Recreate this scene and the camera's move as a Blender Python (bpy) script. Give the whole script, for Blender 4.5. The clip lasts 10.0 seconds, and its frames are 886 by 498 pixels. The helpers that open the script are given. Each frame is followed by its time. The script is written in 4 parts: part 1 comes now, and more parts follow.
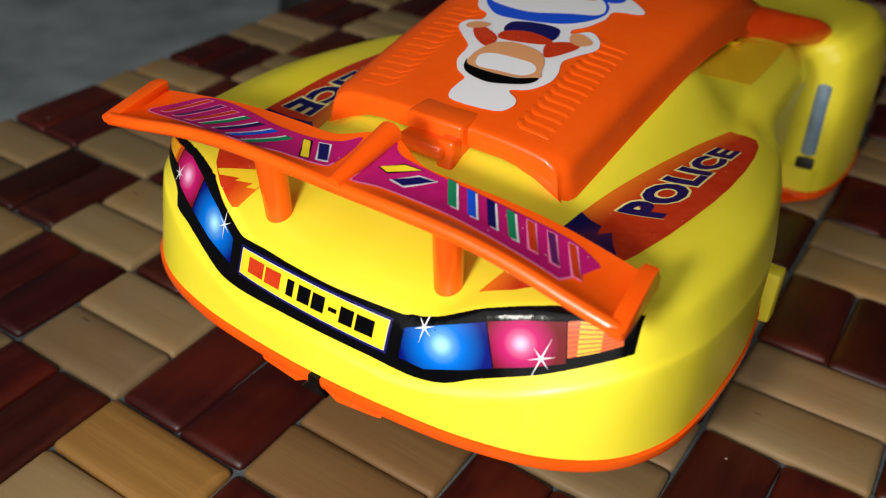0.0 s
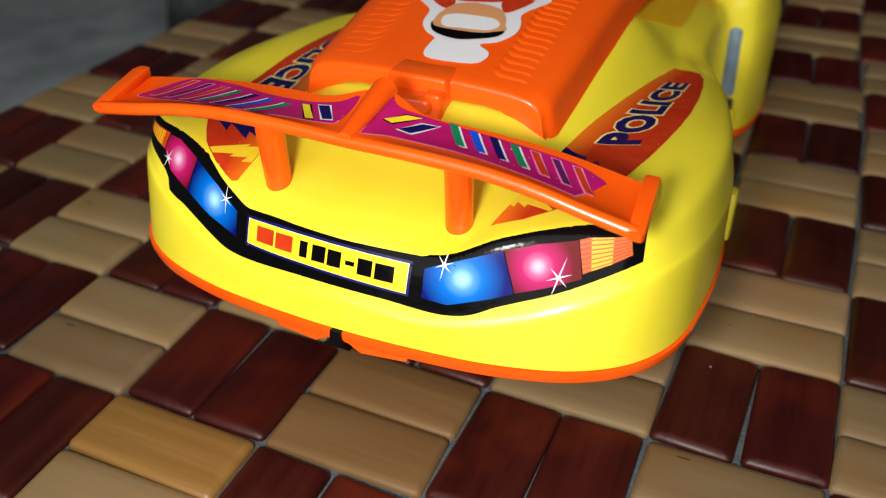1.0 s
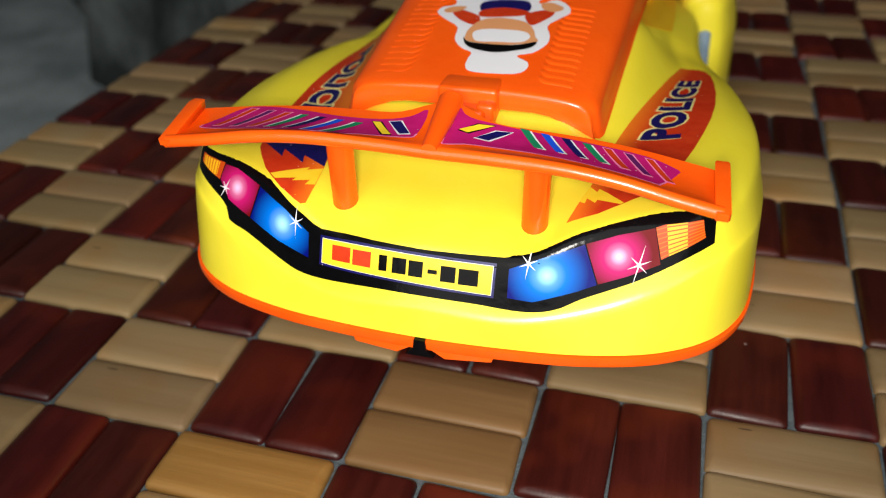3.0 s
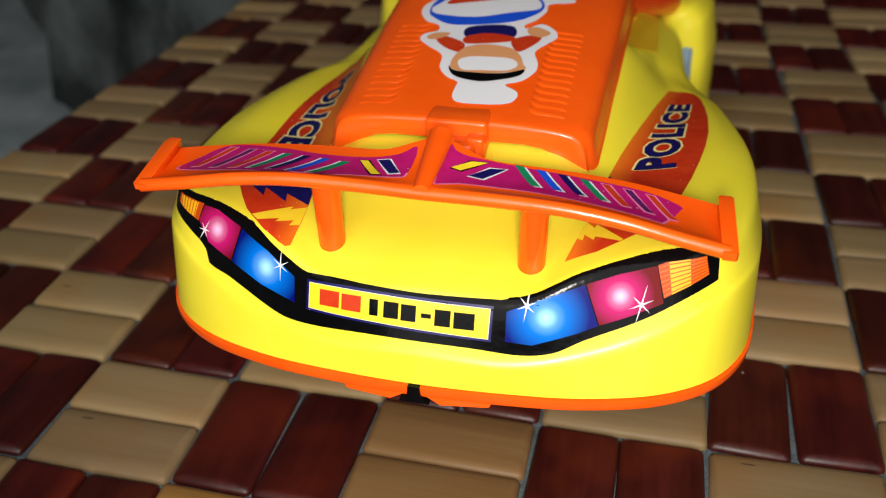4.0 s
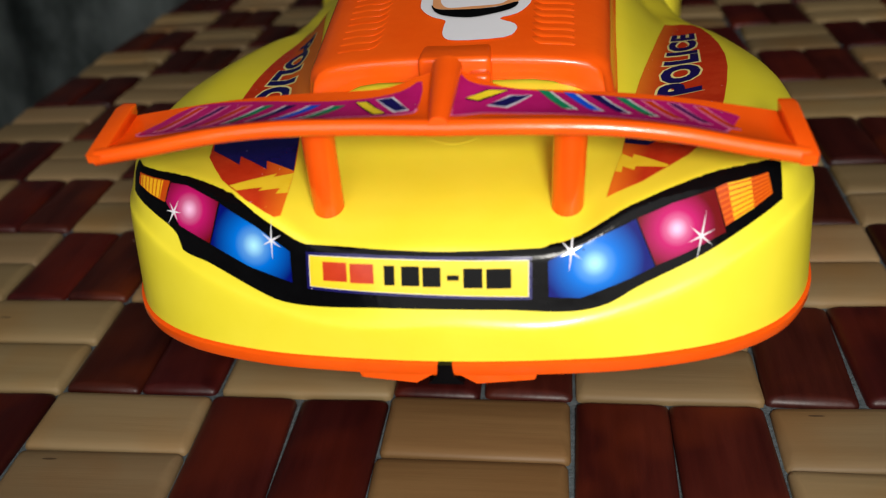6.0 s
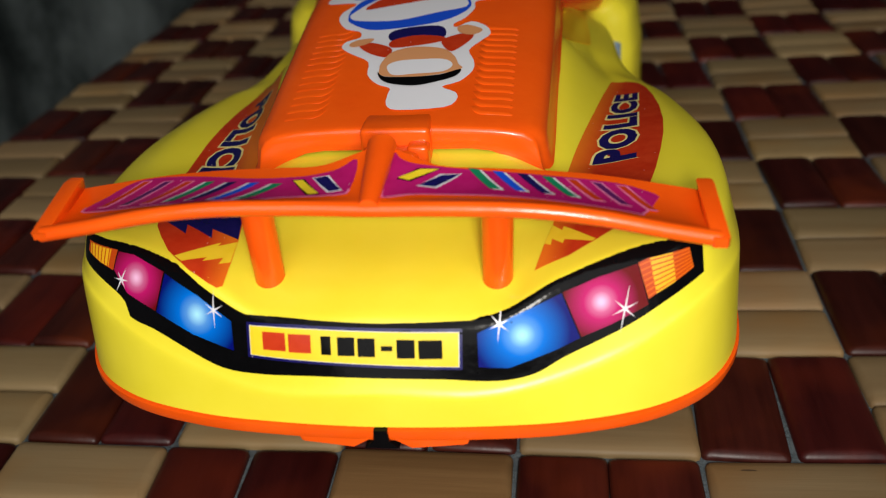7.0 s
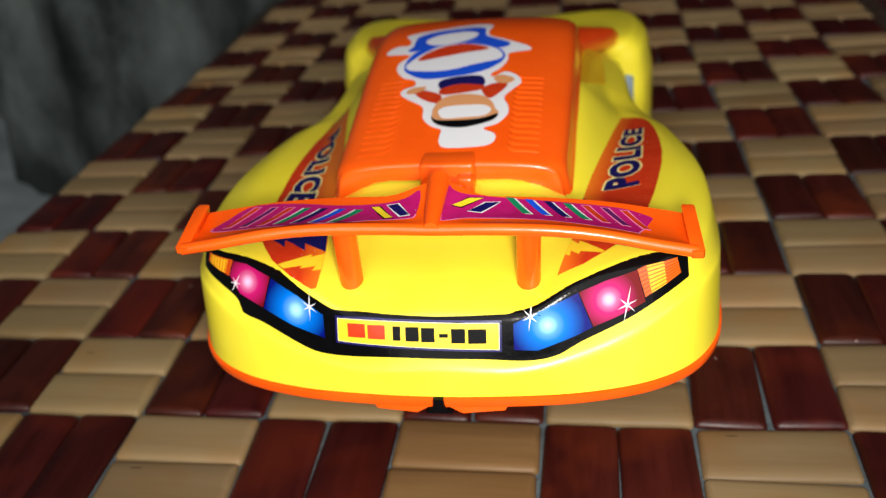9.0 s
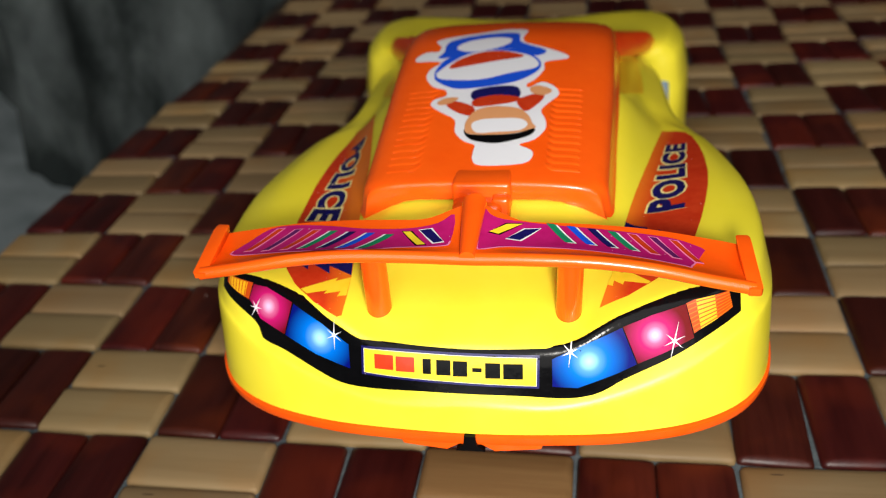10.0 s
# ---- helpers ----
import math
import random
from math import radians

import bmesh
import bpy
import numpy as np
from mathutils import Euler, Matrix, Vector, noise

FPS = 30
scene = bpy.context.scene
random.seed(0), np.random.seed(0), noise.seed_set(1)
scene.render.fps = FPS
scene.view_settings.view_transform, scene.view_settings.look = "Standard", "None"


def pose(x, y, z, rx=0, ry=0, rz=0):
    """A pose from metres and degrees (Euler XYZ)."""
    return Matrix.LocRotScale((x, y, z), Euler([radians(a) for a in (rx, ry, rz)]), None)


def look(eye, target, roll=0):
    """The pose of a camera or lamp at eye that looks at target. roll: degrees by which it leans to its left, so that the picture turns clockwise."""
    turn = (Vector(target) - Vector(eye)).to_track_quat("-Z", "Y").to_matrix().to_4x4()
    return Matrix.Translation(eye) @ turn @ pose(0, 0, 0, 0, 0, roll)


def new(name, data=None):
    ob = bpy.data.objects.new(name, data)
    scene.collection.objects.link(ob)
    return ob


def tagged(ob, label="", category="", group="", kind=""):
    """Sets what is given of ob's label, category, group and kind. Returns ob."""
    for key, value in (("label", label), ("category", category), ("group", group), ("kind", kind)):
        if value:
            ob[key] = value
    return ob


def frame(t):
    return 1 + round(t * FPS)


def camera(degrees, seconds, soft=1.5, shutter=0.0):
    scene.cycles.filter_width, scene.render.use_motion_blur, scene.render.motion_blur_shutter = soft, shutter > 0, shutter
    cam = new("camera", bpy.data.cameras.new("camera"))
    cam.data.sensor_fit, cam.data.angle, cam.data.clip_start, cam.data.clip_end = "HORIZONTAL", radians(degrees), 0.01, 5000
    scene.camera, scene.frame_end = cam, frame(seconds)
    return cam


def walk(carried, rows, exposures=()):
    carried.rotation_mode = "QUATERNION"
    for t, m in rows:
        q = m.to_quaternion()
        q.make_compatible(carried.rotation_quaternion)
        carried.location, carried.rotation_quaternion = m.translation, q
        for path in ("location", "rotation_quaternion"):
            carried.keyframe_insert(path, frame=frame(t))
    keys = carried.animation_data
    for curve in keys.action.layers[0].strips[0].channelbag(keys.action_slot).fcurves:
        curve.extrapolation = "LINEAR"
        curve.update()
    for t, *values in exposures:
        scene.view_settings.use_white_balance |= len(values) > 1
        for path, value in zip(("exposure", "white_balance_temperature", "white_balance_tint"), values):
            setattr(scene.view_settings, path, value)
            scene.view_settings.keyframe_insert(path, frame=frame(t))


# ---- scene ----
from mathutils.bvhtree import BVHTree

cam = camera(51.11, 10.0, soft=1.15)
PATH = [
    (0, (0.06859, -0.12565, 0.15154), (-0.7995, 1.2703, -0.9876), 2.64),
    (0.2, (0.06538, -0.13215, 0.15364), (-0.7547, 1.2970, -0.9799), 1.71),
    (0.5, (0.06025, -0.13964, 0.15332), (-0.6924, 1.3314, -0.9734), 0.66),
    (0.8, (0.05934, -0.14747, 0.14888), (-0.6397, 1.3545, -0.9715), 0.34),
    (1, (0.05663, -0.14941, 0.14613), (-0.6104, 1.3703, -0.9699), 0.23),
    (1.2, (0.05133, -0.14797, 0.14923), (-0.5840, 1.3887, -0.9620), -0.07),
    (1.5, (0.04423, -0.14751, 0.15412), (-0.5503, 1.4128, -0.9468), -0.67),
    (1.8, (0.04457, -0.15030, 0.15343), (-0.5224, 1.4304, -0.9328), -1.19),
    (2, (0.04468, -0.15674, 0.15318), (-0.5085, 1.4358, -0.9228), -1.43),
    (2.2, (0.04327, -0.16207, 0.15175), (-0.4975, 1.4413, -0.9145), -1.55),
    (2.5, (0.03835, -0.17351, 0.14783), (-0.4816, 1.4419, -0.9105), -1.51),
    (2.8, (0.03385, -0.17758, 0.14259), (-0.4598, 1.4440, -0.9189), -1.23),
    (3, (0.02696, -0.16884, 0.14577), (-0.4503, 1.4566, -0.9173), -1.03),
    (3.2, (0.02434, -0.16767, 0.14985), (-0.4400, 1.4611, -0.9138), -0.92),
    (4.3, (0.01340, -0.15641, 0.14443), (-0.3577, 1.5034, -0.9079), -1.31),
    (4.5, (0.00719, -0.15380, 0.13893), (-0.3303, 1.5146, -0.9111), -1.61),
    (4.8, (0.00136, -0.14739, 0.13115), (-0.3038, 1.5285, -0.9169), -2.89),
    (5, (-0.00220, -0.14821, 0.12841), (-0.2988, 1.5300, -0.9183), -3.81),
    (5.2, (-0.00568, -0.14668, 0.12466), (-0.3052, 1.5336, -0.9180), -4.49),
    (6.3, (0.00534, -0.14756, 0.12369), (-0.2565, 1.5651, -0.8755), -4.63),
    (6.5, (0.00846, -0.14565, 0.12440), (-0.2508, 1.5686, -0.8727), -4.56),
    (6.8, (0.00934, -0.14303, 0.13218), (-0.2489, 1.5692, -0.8686), -4.50),
    (7, (0.01116, -0.14562, 0.13570), (-0.2468, 1.5655, -0.8670), -4.49),
    (7.2, (0.01246, -0.14701, 0.13967), (-0.2457, 1.5648, -0.8619), -4.53),
    (7.5, (0.01428, -0.15585, 0.14641), (-0.2455, 1.5569, -0.8531), -4.63),
    (8, (0.01747, -0.16963, 0.14977), (-0.2528, 1.5405, -0.8514), -4.83),
    (8.2, (0.01828, -0.17278, 0.15000), (-0.2607, 1.5364, -0.8504), -5.01),
    (8.5, (0.01630, -0.18794, 0.15614), (-0.2773, 1.5196, -0.8430), -5.29),
    (8.8, (0.01553, -0.18841, 0.15817), (-0.2911, 1.5184, -0.8381), -5.47),
    (9, (0.01332, -0.18479, 0.16079), (-0.2993, 1.5216, -0.8345), -5.57),
    (9.2, (0.00930, -0.18349, 0.16328), (-0.3067, 1.5222, -0.8320), -5.65),
    (9.5, (0.00400, -0.17574, 0.16505), (-0.3149, 1.5287, -0.8315), -5.65),
    (9.8, (0.00104, -0.17217, 0.16432), (-0.3244, 1.5265, -0.8399), -5.35),
    (10, (0.00626, -0.17032, 0.16201), (-0.3276, 1.5186, -0.8560), -5.03),
]
EXPOSURES = [(0, -0.54), (1.5, -0.33), (3, -0.24), (4.5, -0.45), (5, -0.46), (6.5, -0.74), (7.5, -0.64), (8.5, -0.20), (9.5, -0.15), (10, -0.18)]
walk(cam, [(t, look(eye, target, roll)) for t, eye, target, roll in PATH], EXPOSURES)

# ---------------------------------------------------------------- lens and light
cam.data.dof.use_dof = True
cam.data.dof.focus_distance = 0.180
cam.data.dof.aperture_fstop = 17.0

world = bpy.data.worlds.new("room_air")
scene.world = world
world.use_nodes = True
world.node_tree.nodes["Background"].inputs["Color"].default_value = (0.75, 0.86, 1.0, 1)
world.node_tree.nodes["Background"].inputs["Strength"].default_value = 0.12


def lamp(name, kind, place, target, watts, size, colour):
    data = bpy.data.lights.new(name, kind)
    data.energy, data.color = watts, colour
    if kind == "AREA":
        data.size = size
    else:
        data.shadow_soft_size = size
    ob = new(name, data)
    ob.matrix_world = look(place, target)
    return ob


torch = lamp("phone_lamp", "SPOT", (0.028, -0.190, 0.149), (-0.010, 0.04, 0.03), 2.6, 0.018, (1.0, 0.96, 0.88)).data
torch.spot_size, torch.spot_blend = radians(75), 1.0
# added soft fill behind the camera for general room light, no known fitting
lamp("room_fill", "AREA", (0.22, -1.30, 0.80), (-0.05, 0.15, 0.0), 34.0, 1.8, (1.0, 0.97, 0.93))

# ---------------------------------------------------------------- materials


def node(tree, kind, **values):
    n = tree.nodes.new(kind)
    for key, value in values.items():
        if key in n.inputs:
            n.inputs[key].default_value = value
    return n


def material(name, colour, rough=0.4, second=None, grain=(40, 40, 40), mix_scale=1.0, bump=0.0, bump_scale=(300, 300, 300), coat=0.0,
             random_tone=0.0, rough_var=0.0, stops=(0.35, 0.65), specular=0.5, third=None, third_scale=60.0, random_hue=0.0, specks=None):
    """Two-colour noise surface, with fine relief, worn gloss and a tone of its own for each piece."""
    m = bpy.data.materials.new(name)
    m.use_nodes = True
    t = m.node_tree
    b = t.nodes["Principled BSDF"]
    b.inputs["Roughness"].default_value = rough
    b.inputs["Coat Weight"].default_value = coat
    b.inputs["Coat Roughness"].default_value = 0.08
    b.inputs["Specular IOR Level"].default_value = specular
    co = node(t, "ShaderNodeTexCoord")
    mp = node(t, "ShaderNodeMapping", Scale=grain)
    t.links.new(co.outputs["Object"], mp.inputs["Vector"])
    out = None
    if random_tone or second:
        info = node(t, "ShaderNodeObjectInfo")
        shift = t.nodes.new("ShaderNodeVectorMath")
        shift.operation = "SCALE"
        shift.inputs[0].default_value = (17.0, 31.0, 7.0)
        t.links.new(info.outputs["Random"], shift.inputs["Scale"])
        add = t.nodes.new("ShaderNodeVectorMath")
        t.links.new(mp.outputs[0], add.inputs[0])
        t.links.new(shift.outputs[0], add.inputs[1])
        nz = node(t, "ShaderNodeTexNoise", Scale=mix_scale, Detail=6.0, Roughness=0.62)
        t.links.new(add.outputs[0], nz.inputs["Vector"])
        ramp = t.nodes.new("ShaderNodeValToRGB")
        ramp.color_ramp.elements[0].position, ramp.color_ramp.elements[1].position = stops
        ramp.color_ramp.elements[0].color = (*colour, 1)
        ramp.color_ramp.elements[1].color = (*(second or colour), 1)
        t.links.new(nz.outputs["Fac"], ramp.inputs["Fac"])
        out = ramp.outputs["Color"]
        if third:
            big = t.nodes.new("ShaderNodeVectorMath")
            t.links.new(co.outputs["Object"], big.inputs[0])
            t.links.new(shift.outputs[0], big.inputs[1])
            spots = node(t, "ShaderNodeTexNoise", Scale=third_scale, Detail=2.0)
            t.links.new(big.outputs[0], spots.inputs["Vector"])
            much = t.nodes.new("ShaderNodeMapRange")
            for key, value in (("From Min", 0.48), ("From Max", 0.78), ("To Max", 0.85)):
                much.inputs[key].default_value = value
            t.links.new(spots.outputs["Fac"], much.inputs["Value"])
            mix = t.nodes.new("ShaderNodeMixRGB")
            mix.inputs[2].default_value = (*third, 1)
            t.links.new(much.outputs[0], mix.inputs[0])
            t.links.new(out, mix.inputs[1])
            out = mix.outputs[0]
        if random_tone:
            hsv = node(t, "ShaderNodeHueSaturation")
            rng = t.nodes.new("ShaderNodeMapRange")
            rng.inputs["To Min"].default_value, rng.inputs["To Max"].default_value = 1 - random_tone, 1 + random_tone
            t.links.new(info.outputs["Random"], rng.inputs["Value"])
            t.links.new(rng.outputs[0], hsv.inputs["Value"])
            t.links.new(out, hsv.inputs["Color"])
            if random_hue:
                white = t.nodes.new("ShaderNodeTexWhiteNoise")
                white.noise_dimensions = "1D"
                t.links.new(info.outputs["Random"], white.inputs["W"])
                turn = t.nodes.new("ShaderNodeMapRange")
                turn.inputs["To Min"].default_value, turn.inputs["To Max"].default_value = 0.5 - random_hue, 0.5 + random_hue * 0.3
                t.links.new(white.outputs["Value"], turn.inputs["Value"])
                t.links.new(turn.outputs[0], hsv.inputs["Hue"])
            out = hsv.outputs["Color"]
        if specks:
            # sparse dust or dark fibre marks: colour, scale, size, share of cells left out
            m3 = node(t, "ShaderNodeMapping", Scale=specks[1])
            t.links.new(co.outputs["Object"], m3.inputs["Vector"])
            moved = t.nodes.new("ShaderNodeVectorMath")
            t.links.new(m3.outputs[0], moved.inputs[0])
            t.links.new(shift.outputs[0], moved.inputs[1])
            cells = node(t, "ShaderNodeTexVoronoi", Scale=1.0)
            t.links.new(moved.outputs[0], cells.inputs["Vector"])
            near = t.nodes.new("ShaderNodeMath")
            near.operation = "LESS_THAN"
            near.inputs[1].default_value = specks[2]
            t.links.new(cells.outputs["Distance"], near.inputs[0])
            parted = t.nodes.new("ShaderNodeSeparateColor")
            t.links.new(cells.outputs["Color"], parted.inputs[0])
            rare = t.nodes.new("ShaderNodeMath")
            rare.operation = "GREATER_THAN"
            rare.inputs[1].default_value = specks[3]
            t.links.new(parted.outputs[0], rare.inputs[0])
            both = t.nodes.new("ShaderNodeMath")
            both.operation = "MULTIPLY"
            t.links.new(near.outputs[0], both.inputs[0])
            t.links.new(rare.outputs[0], both.inputs[1])
            dots = t.nodes.new("ShaderNodeMixRGB")
            dots.inputs[2].default_value = (*specks[0], 1)
            t.links.new(both.outputs[0], dots.inputs[0])
            t.links.new(out, dots.inputs[1])
            out = dots.outputs[0]
        t.links.new(out, b.inputs["Base Color"])
        if rough_var:
            rr = t.nodes.new("ShaderNodeMapRange")
            rr.inputs["To Min"].default_value, rr.inputs["To Max"].default_value = rough - rough_var, rough + rough_var
            t.links.new(nz.outputs["Fac"], rr.inputs["Value"])
            t.links.new(rr.outputs[0], b.inputs["Roughness"])
    else:
        b.inputs["Base Color"].default_value = (*colour, 1)
    if bump:
        m2 = node(t, "ShaderNodeMapping", Scale=bump_scale)
        t.links.new(co.outputs["Object"], m2.inputs["Vector"])
        n2 = node(t, "ShaderNodeTexNoise", Scale=1.0, Detail=4.0)
        t.links.new(m2.outputs[0], n2.inputs["Vector"])
        bp = node(t, "ShaderNodeBump", Strength=bump, Distance=0.001)
        t.links.new(n2.outputs["Fac"], bp.inputs["Height"])
        t.links.new(bp.outputs[0], b.inputs["Normal"])
    return m


def radial(name, inner, middle, outer, reach, rough=0.22):
    """Printed lamp picture: rings of colour round the piece's own origin."""
    m = bpy.data.materials.new(name)
    m.use_nodes = True
    t = m.node_tree
    b = t.nodes["Principled BSDF"]
    b.inputs["Roughness"].default_value = rough
    b.inputs["Specular IOR Level"].default_value = 0.2
    co = node(t, "ShaderNodeTexCoord")
    ln = t.nodes.new("ShaderNodeVectorMath")
    ln.operation = "LENGTH"
    t.links.new(co.outputs["Object"], ln.inputs[0])
    rng = t.nodes.new("ShaderNodeMapRange")
    rng.inputs["From Max"].default_value = reach
    t.links.new(ln.outputs["Value"], rng.inputs["Value"])
    ramp = t.nodes.new("ShaderNodeValToRGB")
    ramp.color_ramp.elements[0].color = (*inner, 1)
    ramp.color_ramp.elements[1].color = (*outer, 1)
    for at, share in ((0.13, 0.62), (0.27, 0.20), (0.46, 0.0)):
        e = ramp.color_ramp.elements.new(at)
        e.color = (*(p * share + q * (1 - share) for p, q in zip(inner, middle)), 1)
    t.links.new(rng.outputs[0], ramp.inputs["Fac"])
    t.links.new(ramp.outputs[0], b.inputs["Base Color"])
    return m


YELLOW = material("yellow_plastic", (0.82, 0.70, 0.032), 0.31, second=(0.86, 0.74, 0.044), grain=(60, 60, 60), bump=0.05, bump_scale=(350, 350, 350), coat=0.18)
ORANGE = material("orange_plastic", (0.89, 0.090, 0.003), 0.22, second=(0.93, 0.110, 0.005), grain=(60, 60, 60), bump=0.07, bump_scale=(300, 300, 300), coat=0.10)
REDORANGE = material("red_orange_plastic", (0.80, 0.05, 0.002), 0.3, second=(0.88, 0.08, 0.003), grain=(60, 60, 60))
LIGHT_BAMBOO = material("pale_bamboo", (0.236, 0.160, 0.074), 0.55, second=(0.276, 0.195, 0.095), grain=(9, 150, 60), mix_scale=1.0, bump=0.08,
                        bump_scale=(30, 700, 200), random_tone=0.25, rough_var=0.08, specular=0.28, third=(0.265, 0.145, 0.047), third_scale=38.0, random_hue=0.009, specks=((0.085, 0.050, 0.025), (60, 330, 200), 0.10, 0.93))
DARK_BAMBOO = material("dark_red_bamboo", (0.027, 0.0036, 0.0025), 0.42, second=(0.053, 0.0080, 0.0050), grain=(150, 14, 60), mix_scale=1.0, bump=0.1,
                       bump_scale=(600, 30, 200), random_tone=0.30, rough_var=0.07, specular=0.4, third=(0.105, 0.0165, 0.0042), third_scale=42.0, random_hue=0.01, specks=((0.42, 0.30, 0.26), (190, 190, 190), 0.06, 0.93))
BROWN_BAMBOO = material("brown_bamboo", (0.150, 0.080, 0.030), 0.50, second=(0.195, 0.110, 0.043), grain=(9, 150, 60), bump=0.08, bump_scale=(30, 700, 200), rough_var=0.08, specular=0.28, third=(0.17, 0.085, 0.03), third_scale=38.0)
AMBER_BAMBOO = material("amber_bamboo", (0.25, 0.125, 0.030), 0.42, second=(0.31, 0.165, 0.045), grain=(12, 220, 60), bump=0.12, bump_scale=(30, 900, 200), rough_var=0.08)
BACKING = material("blue_grey_backing_cloth", (0.060, 0.078, 0.088), 0.9, second=(0.11, 0.135, 0.148), grain=(400, 400, 400), bump=0.5, bump_scale=(1500, 1500, 1500))
TABLE_WOOD = material("table_wood", (0.05, 0.03, 0.02), 0.5, second=(0.08, 0.05, 0.03), grain=(8, 90, 40), bump=0.1)
# black of the printed stickers, also the painted shade in the rear slot
PRINT_AND_SHADE_BLACK = material("print_and_shade_black", (0.002, 0.002, 0.0024), 0.14, second=(0.003, 0.003, 0.0036), grain=(200, 200, 200), specular=0.11, bump=0.06)
RED_PRINT = material("red_print", (0.48, 0.028, 0.006), 0.25, second=(0.55, 0.045, 0.010), grain=(300, 300, 300), coat=0.1, specks=((0.72, 0.60, 0.58), (800, 800, 800), 0.085, 0.82))
NAVY_PRINT = material("navy_print", (0.006, 0.005, 0.075), 0.25, second=(0.009, 0.007, 0.10), grain=(300, 300, 300), coat=0.1, specks=((0.72, 0.60, 0.58), (800, 800, 800), 0.085, 0.82))
FLASH_PRINT = material("red_to_orange_print", (0.48, 0.028, 0.006), 0.25, second=(0.55, 0.045, 0.010), grain=(300, 300, 300), coat=0.1, specks=((0.72, 0.60, 0.58), (800, 800, 800), 0.085, 0.82))


def fade_inwards(m, inner):
    """Printed fade towards the inner edge of a side flash, along both sides of the car."""
    t = m.node_tree
    b = t.nodes["Principled BSDF"]
    under = b.inputs["Base Color"].links[0].from_socket
    parts = t.nodes.new("ShaderNodeSeparateXYZ")
    t.links.new(node(t, "ShaderNodeTexCoord").outputs["Object"], parts.inputs[0])
    side, run, gap = (t.nodes.new("ShaderNodeMath") for _ in range(3))
    side.operation, run.operation, gap.operation = "ABSOLUTE", "MULTIPLY", "SUBTRACT"
    t.links.new(parts.outputs["X"], side.inputs[0])
    t.links.new(parts.outputs["Y"], run.inputs[0])
    run.inputs[1].default_value = 0.175
    t.links.new(side.outputs[0], gap.inputs[0])
    t.links.new(run.outputs[0], gap.inputs[1])
    much = t.nodes.new("ShaderNodeMapRange")
    for key, value in (("From Min", 0.0290), ("From Max", 0.0335), ("To Min", 0.8), ("To Max", 0.0)):
        much.inputs[key].default_value = value
    t.links.new(gap.outputs[0], much.inputs["Value"])
    mix = t.nodes.new("ShaderNodeMixRGB")
    mix.inputs[2].default_value = (*inner, 1)
    t.links.new(much.outputs[0], mix.inputs[0])
    t.links.new(under, mix.inputs[1])
    t.links.new(mix.outputs[0], b.inputs["Base Color"])


fade_inwards(FLASH_PRINT, (0.80, 0.20, 0.012))
YELLOW_PRINT = material("yellow_print", (0.82, 0.60, 0.02), 0.25, second=(0.85, 0.63, 0.03), grain=(300, 300, 300), coat=0.1)
PALE_PRINT = material("pale_yellow_print", (0.85, 0.75, 0.28), 0.25, coat=0.1)
MAGENTA_PRINT = material("magenta_print", (0.40, 0.007, 0.12), 0.24, second=(0.47, 0.010, 0.15), grain=(200, 200, 200), coat=0.15, specks=((0.72, 0.60, 0.58), (800, 800, 800), 0.085, 0.82))
PINK_LINE = material("pink_line_print", (0.85, 0.22, 0.45), 0.25, coat=0.1)
WHITE_PRINT = material("white_print", (0.76, 0.76, 0.81), 0.2, coat=0.3)
GREEN_PRINT = material("green_print", (0.01, 0.20, 0.09), 0.25, coat=0.1)
BLUE_PRINT = material("blue_print", (0.01, 0.075, 0.62), 0.25, coat=0.1)
PURPLE_PRINT = material("purple_print", (0.10, 0.012, 0.10), 0.25, coat=0.1)
ORANGE_PRINT = material("orange_print", (0.72, 0.14, 0.006), 0.25, coat=0.1)
AMBER_PRINT = material("amber_print", (0.86, 0.46, 0.01), 0.25, coat=0.1)
TAN_PRINT = material("tan_print", (0.66, 0.30, 0.13), 0.25, coat=0.1)
BLUE_LAMP = radial("blue_lamp_print", (0.42, 0.84, 1.0), (0.0, 0.145, 0.63), (0.001, 0.004, 0.14), 0.0080)
PINK_LAMP = radial("pink_lamp_print", (0.92, 0.58, 0.84), (0.47, 0.008, 0.135), (0.13, 0.003, 0.005), 0.0064)
DEEP_ORANGE = material("deep_orange_print", (0.52, 0.062, 0.003), 0.25, coat=0.1)
RUBBER = material("black_wheel_plastic", (0.012, 0.012, 0.013), 0.5, second=(0.02, 0.02, 0.02), grain=(200, 200, 200))
GREY_BLUE = material("grey_blue_plastic", (0.16, 0.24, 0.32), 0.3, second=(0.24, 0.33, 0.42), grain=(200, 200, 200))
CONCRETE = material("worn_concrete", (0.29, 0.345, 0.365), 0.85, second=(0.56, 0.635, 0.66), grain=(9, 9, 9), bump=0.6, bump_scale=(60, 60, 60))
DARK_CLOTH = material("dark_grey_cloth", (0.022, 0.030, 0.029), 0.9, second=(0.25, 0.285, 0.28), grain=(13, 13, 6), stops=(0.40, 0.70), bump=0.3, bump_scale=(150, 150, 150))
MAROON_CLOTH = material("maroon_cloth", (0.05, 0.008, 0.010), 0.9, second=(0.09, 0.016, 0.018), grain=(9, 9, 9), bump=0.3)
PLASTER = material("grey_plaster", (0.16, 0.17, 0.165), 0.9, second=(0.24, 0.25, 0.24), grain=(4, 4, 4), bump=0.3, bump_scale=(40, 40, 40))

# ---------------------------------------------------------------- mesh helpers
MM = 0.001


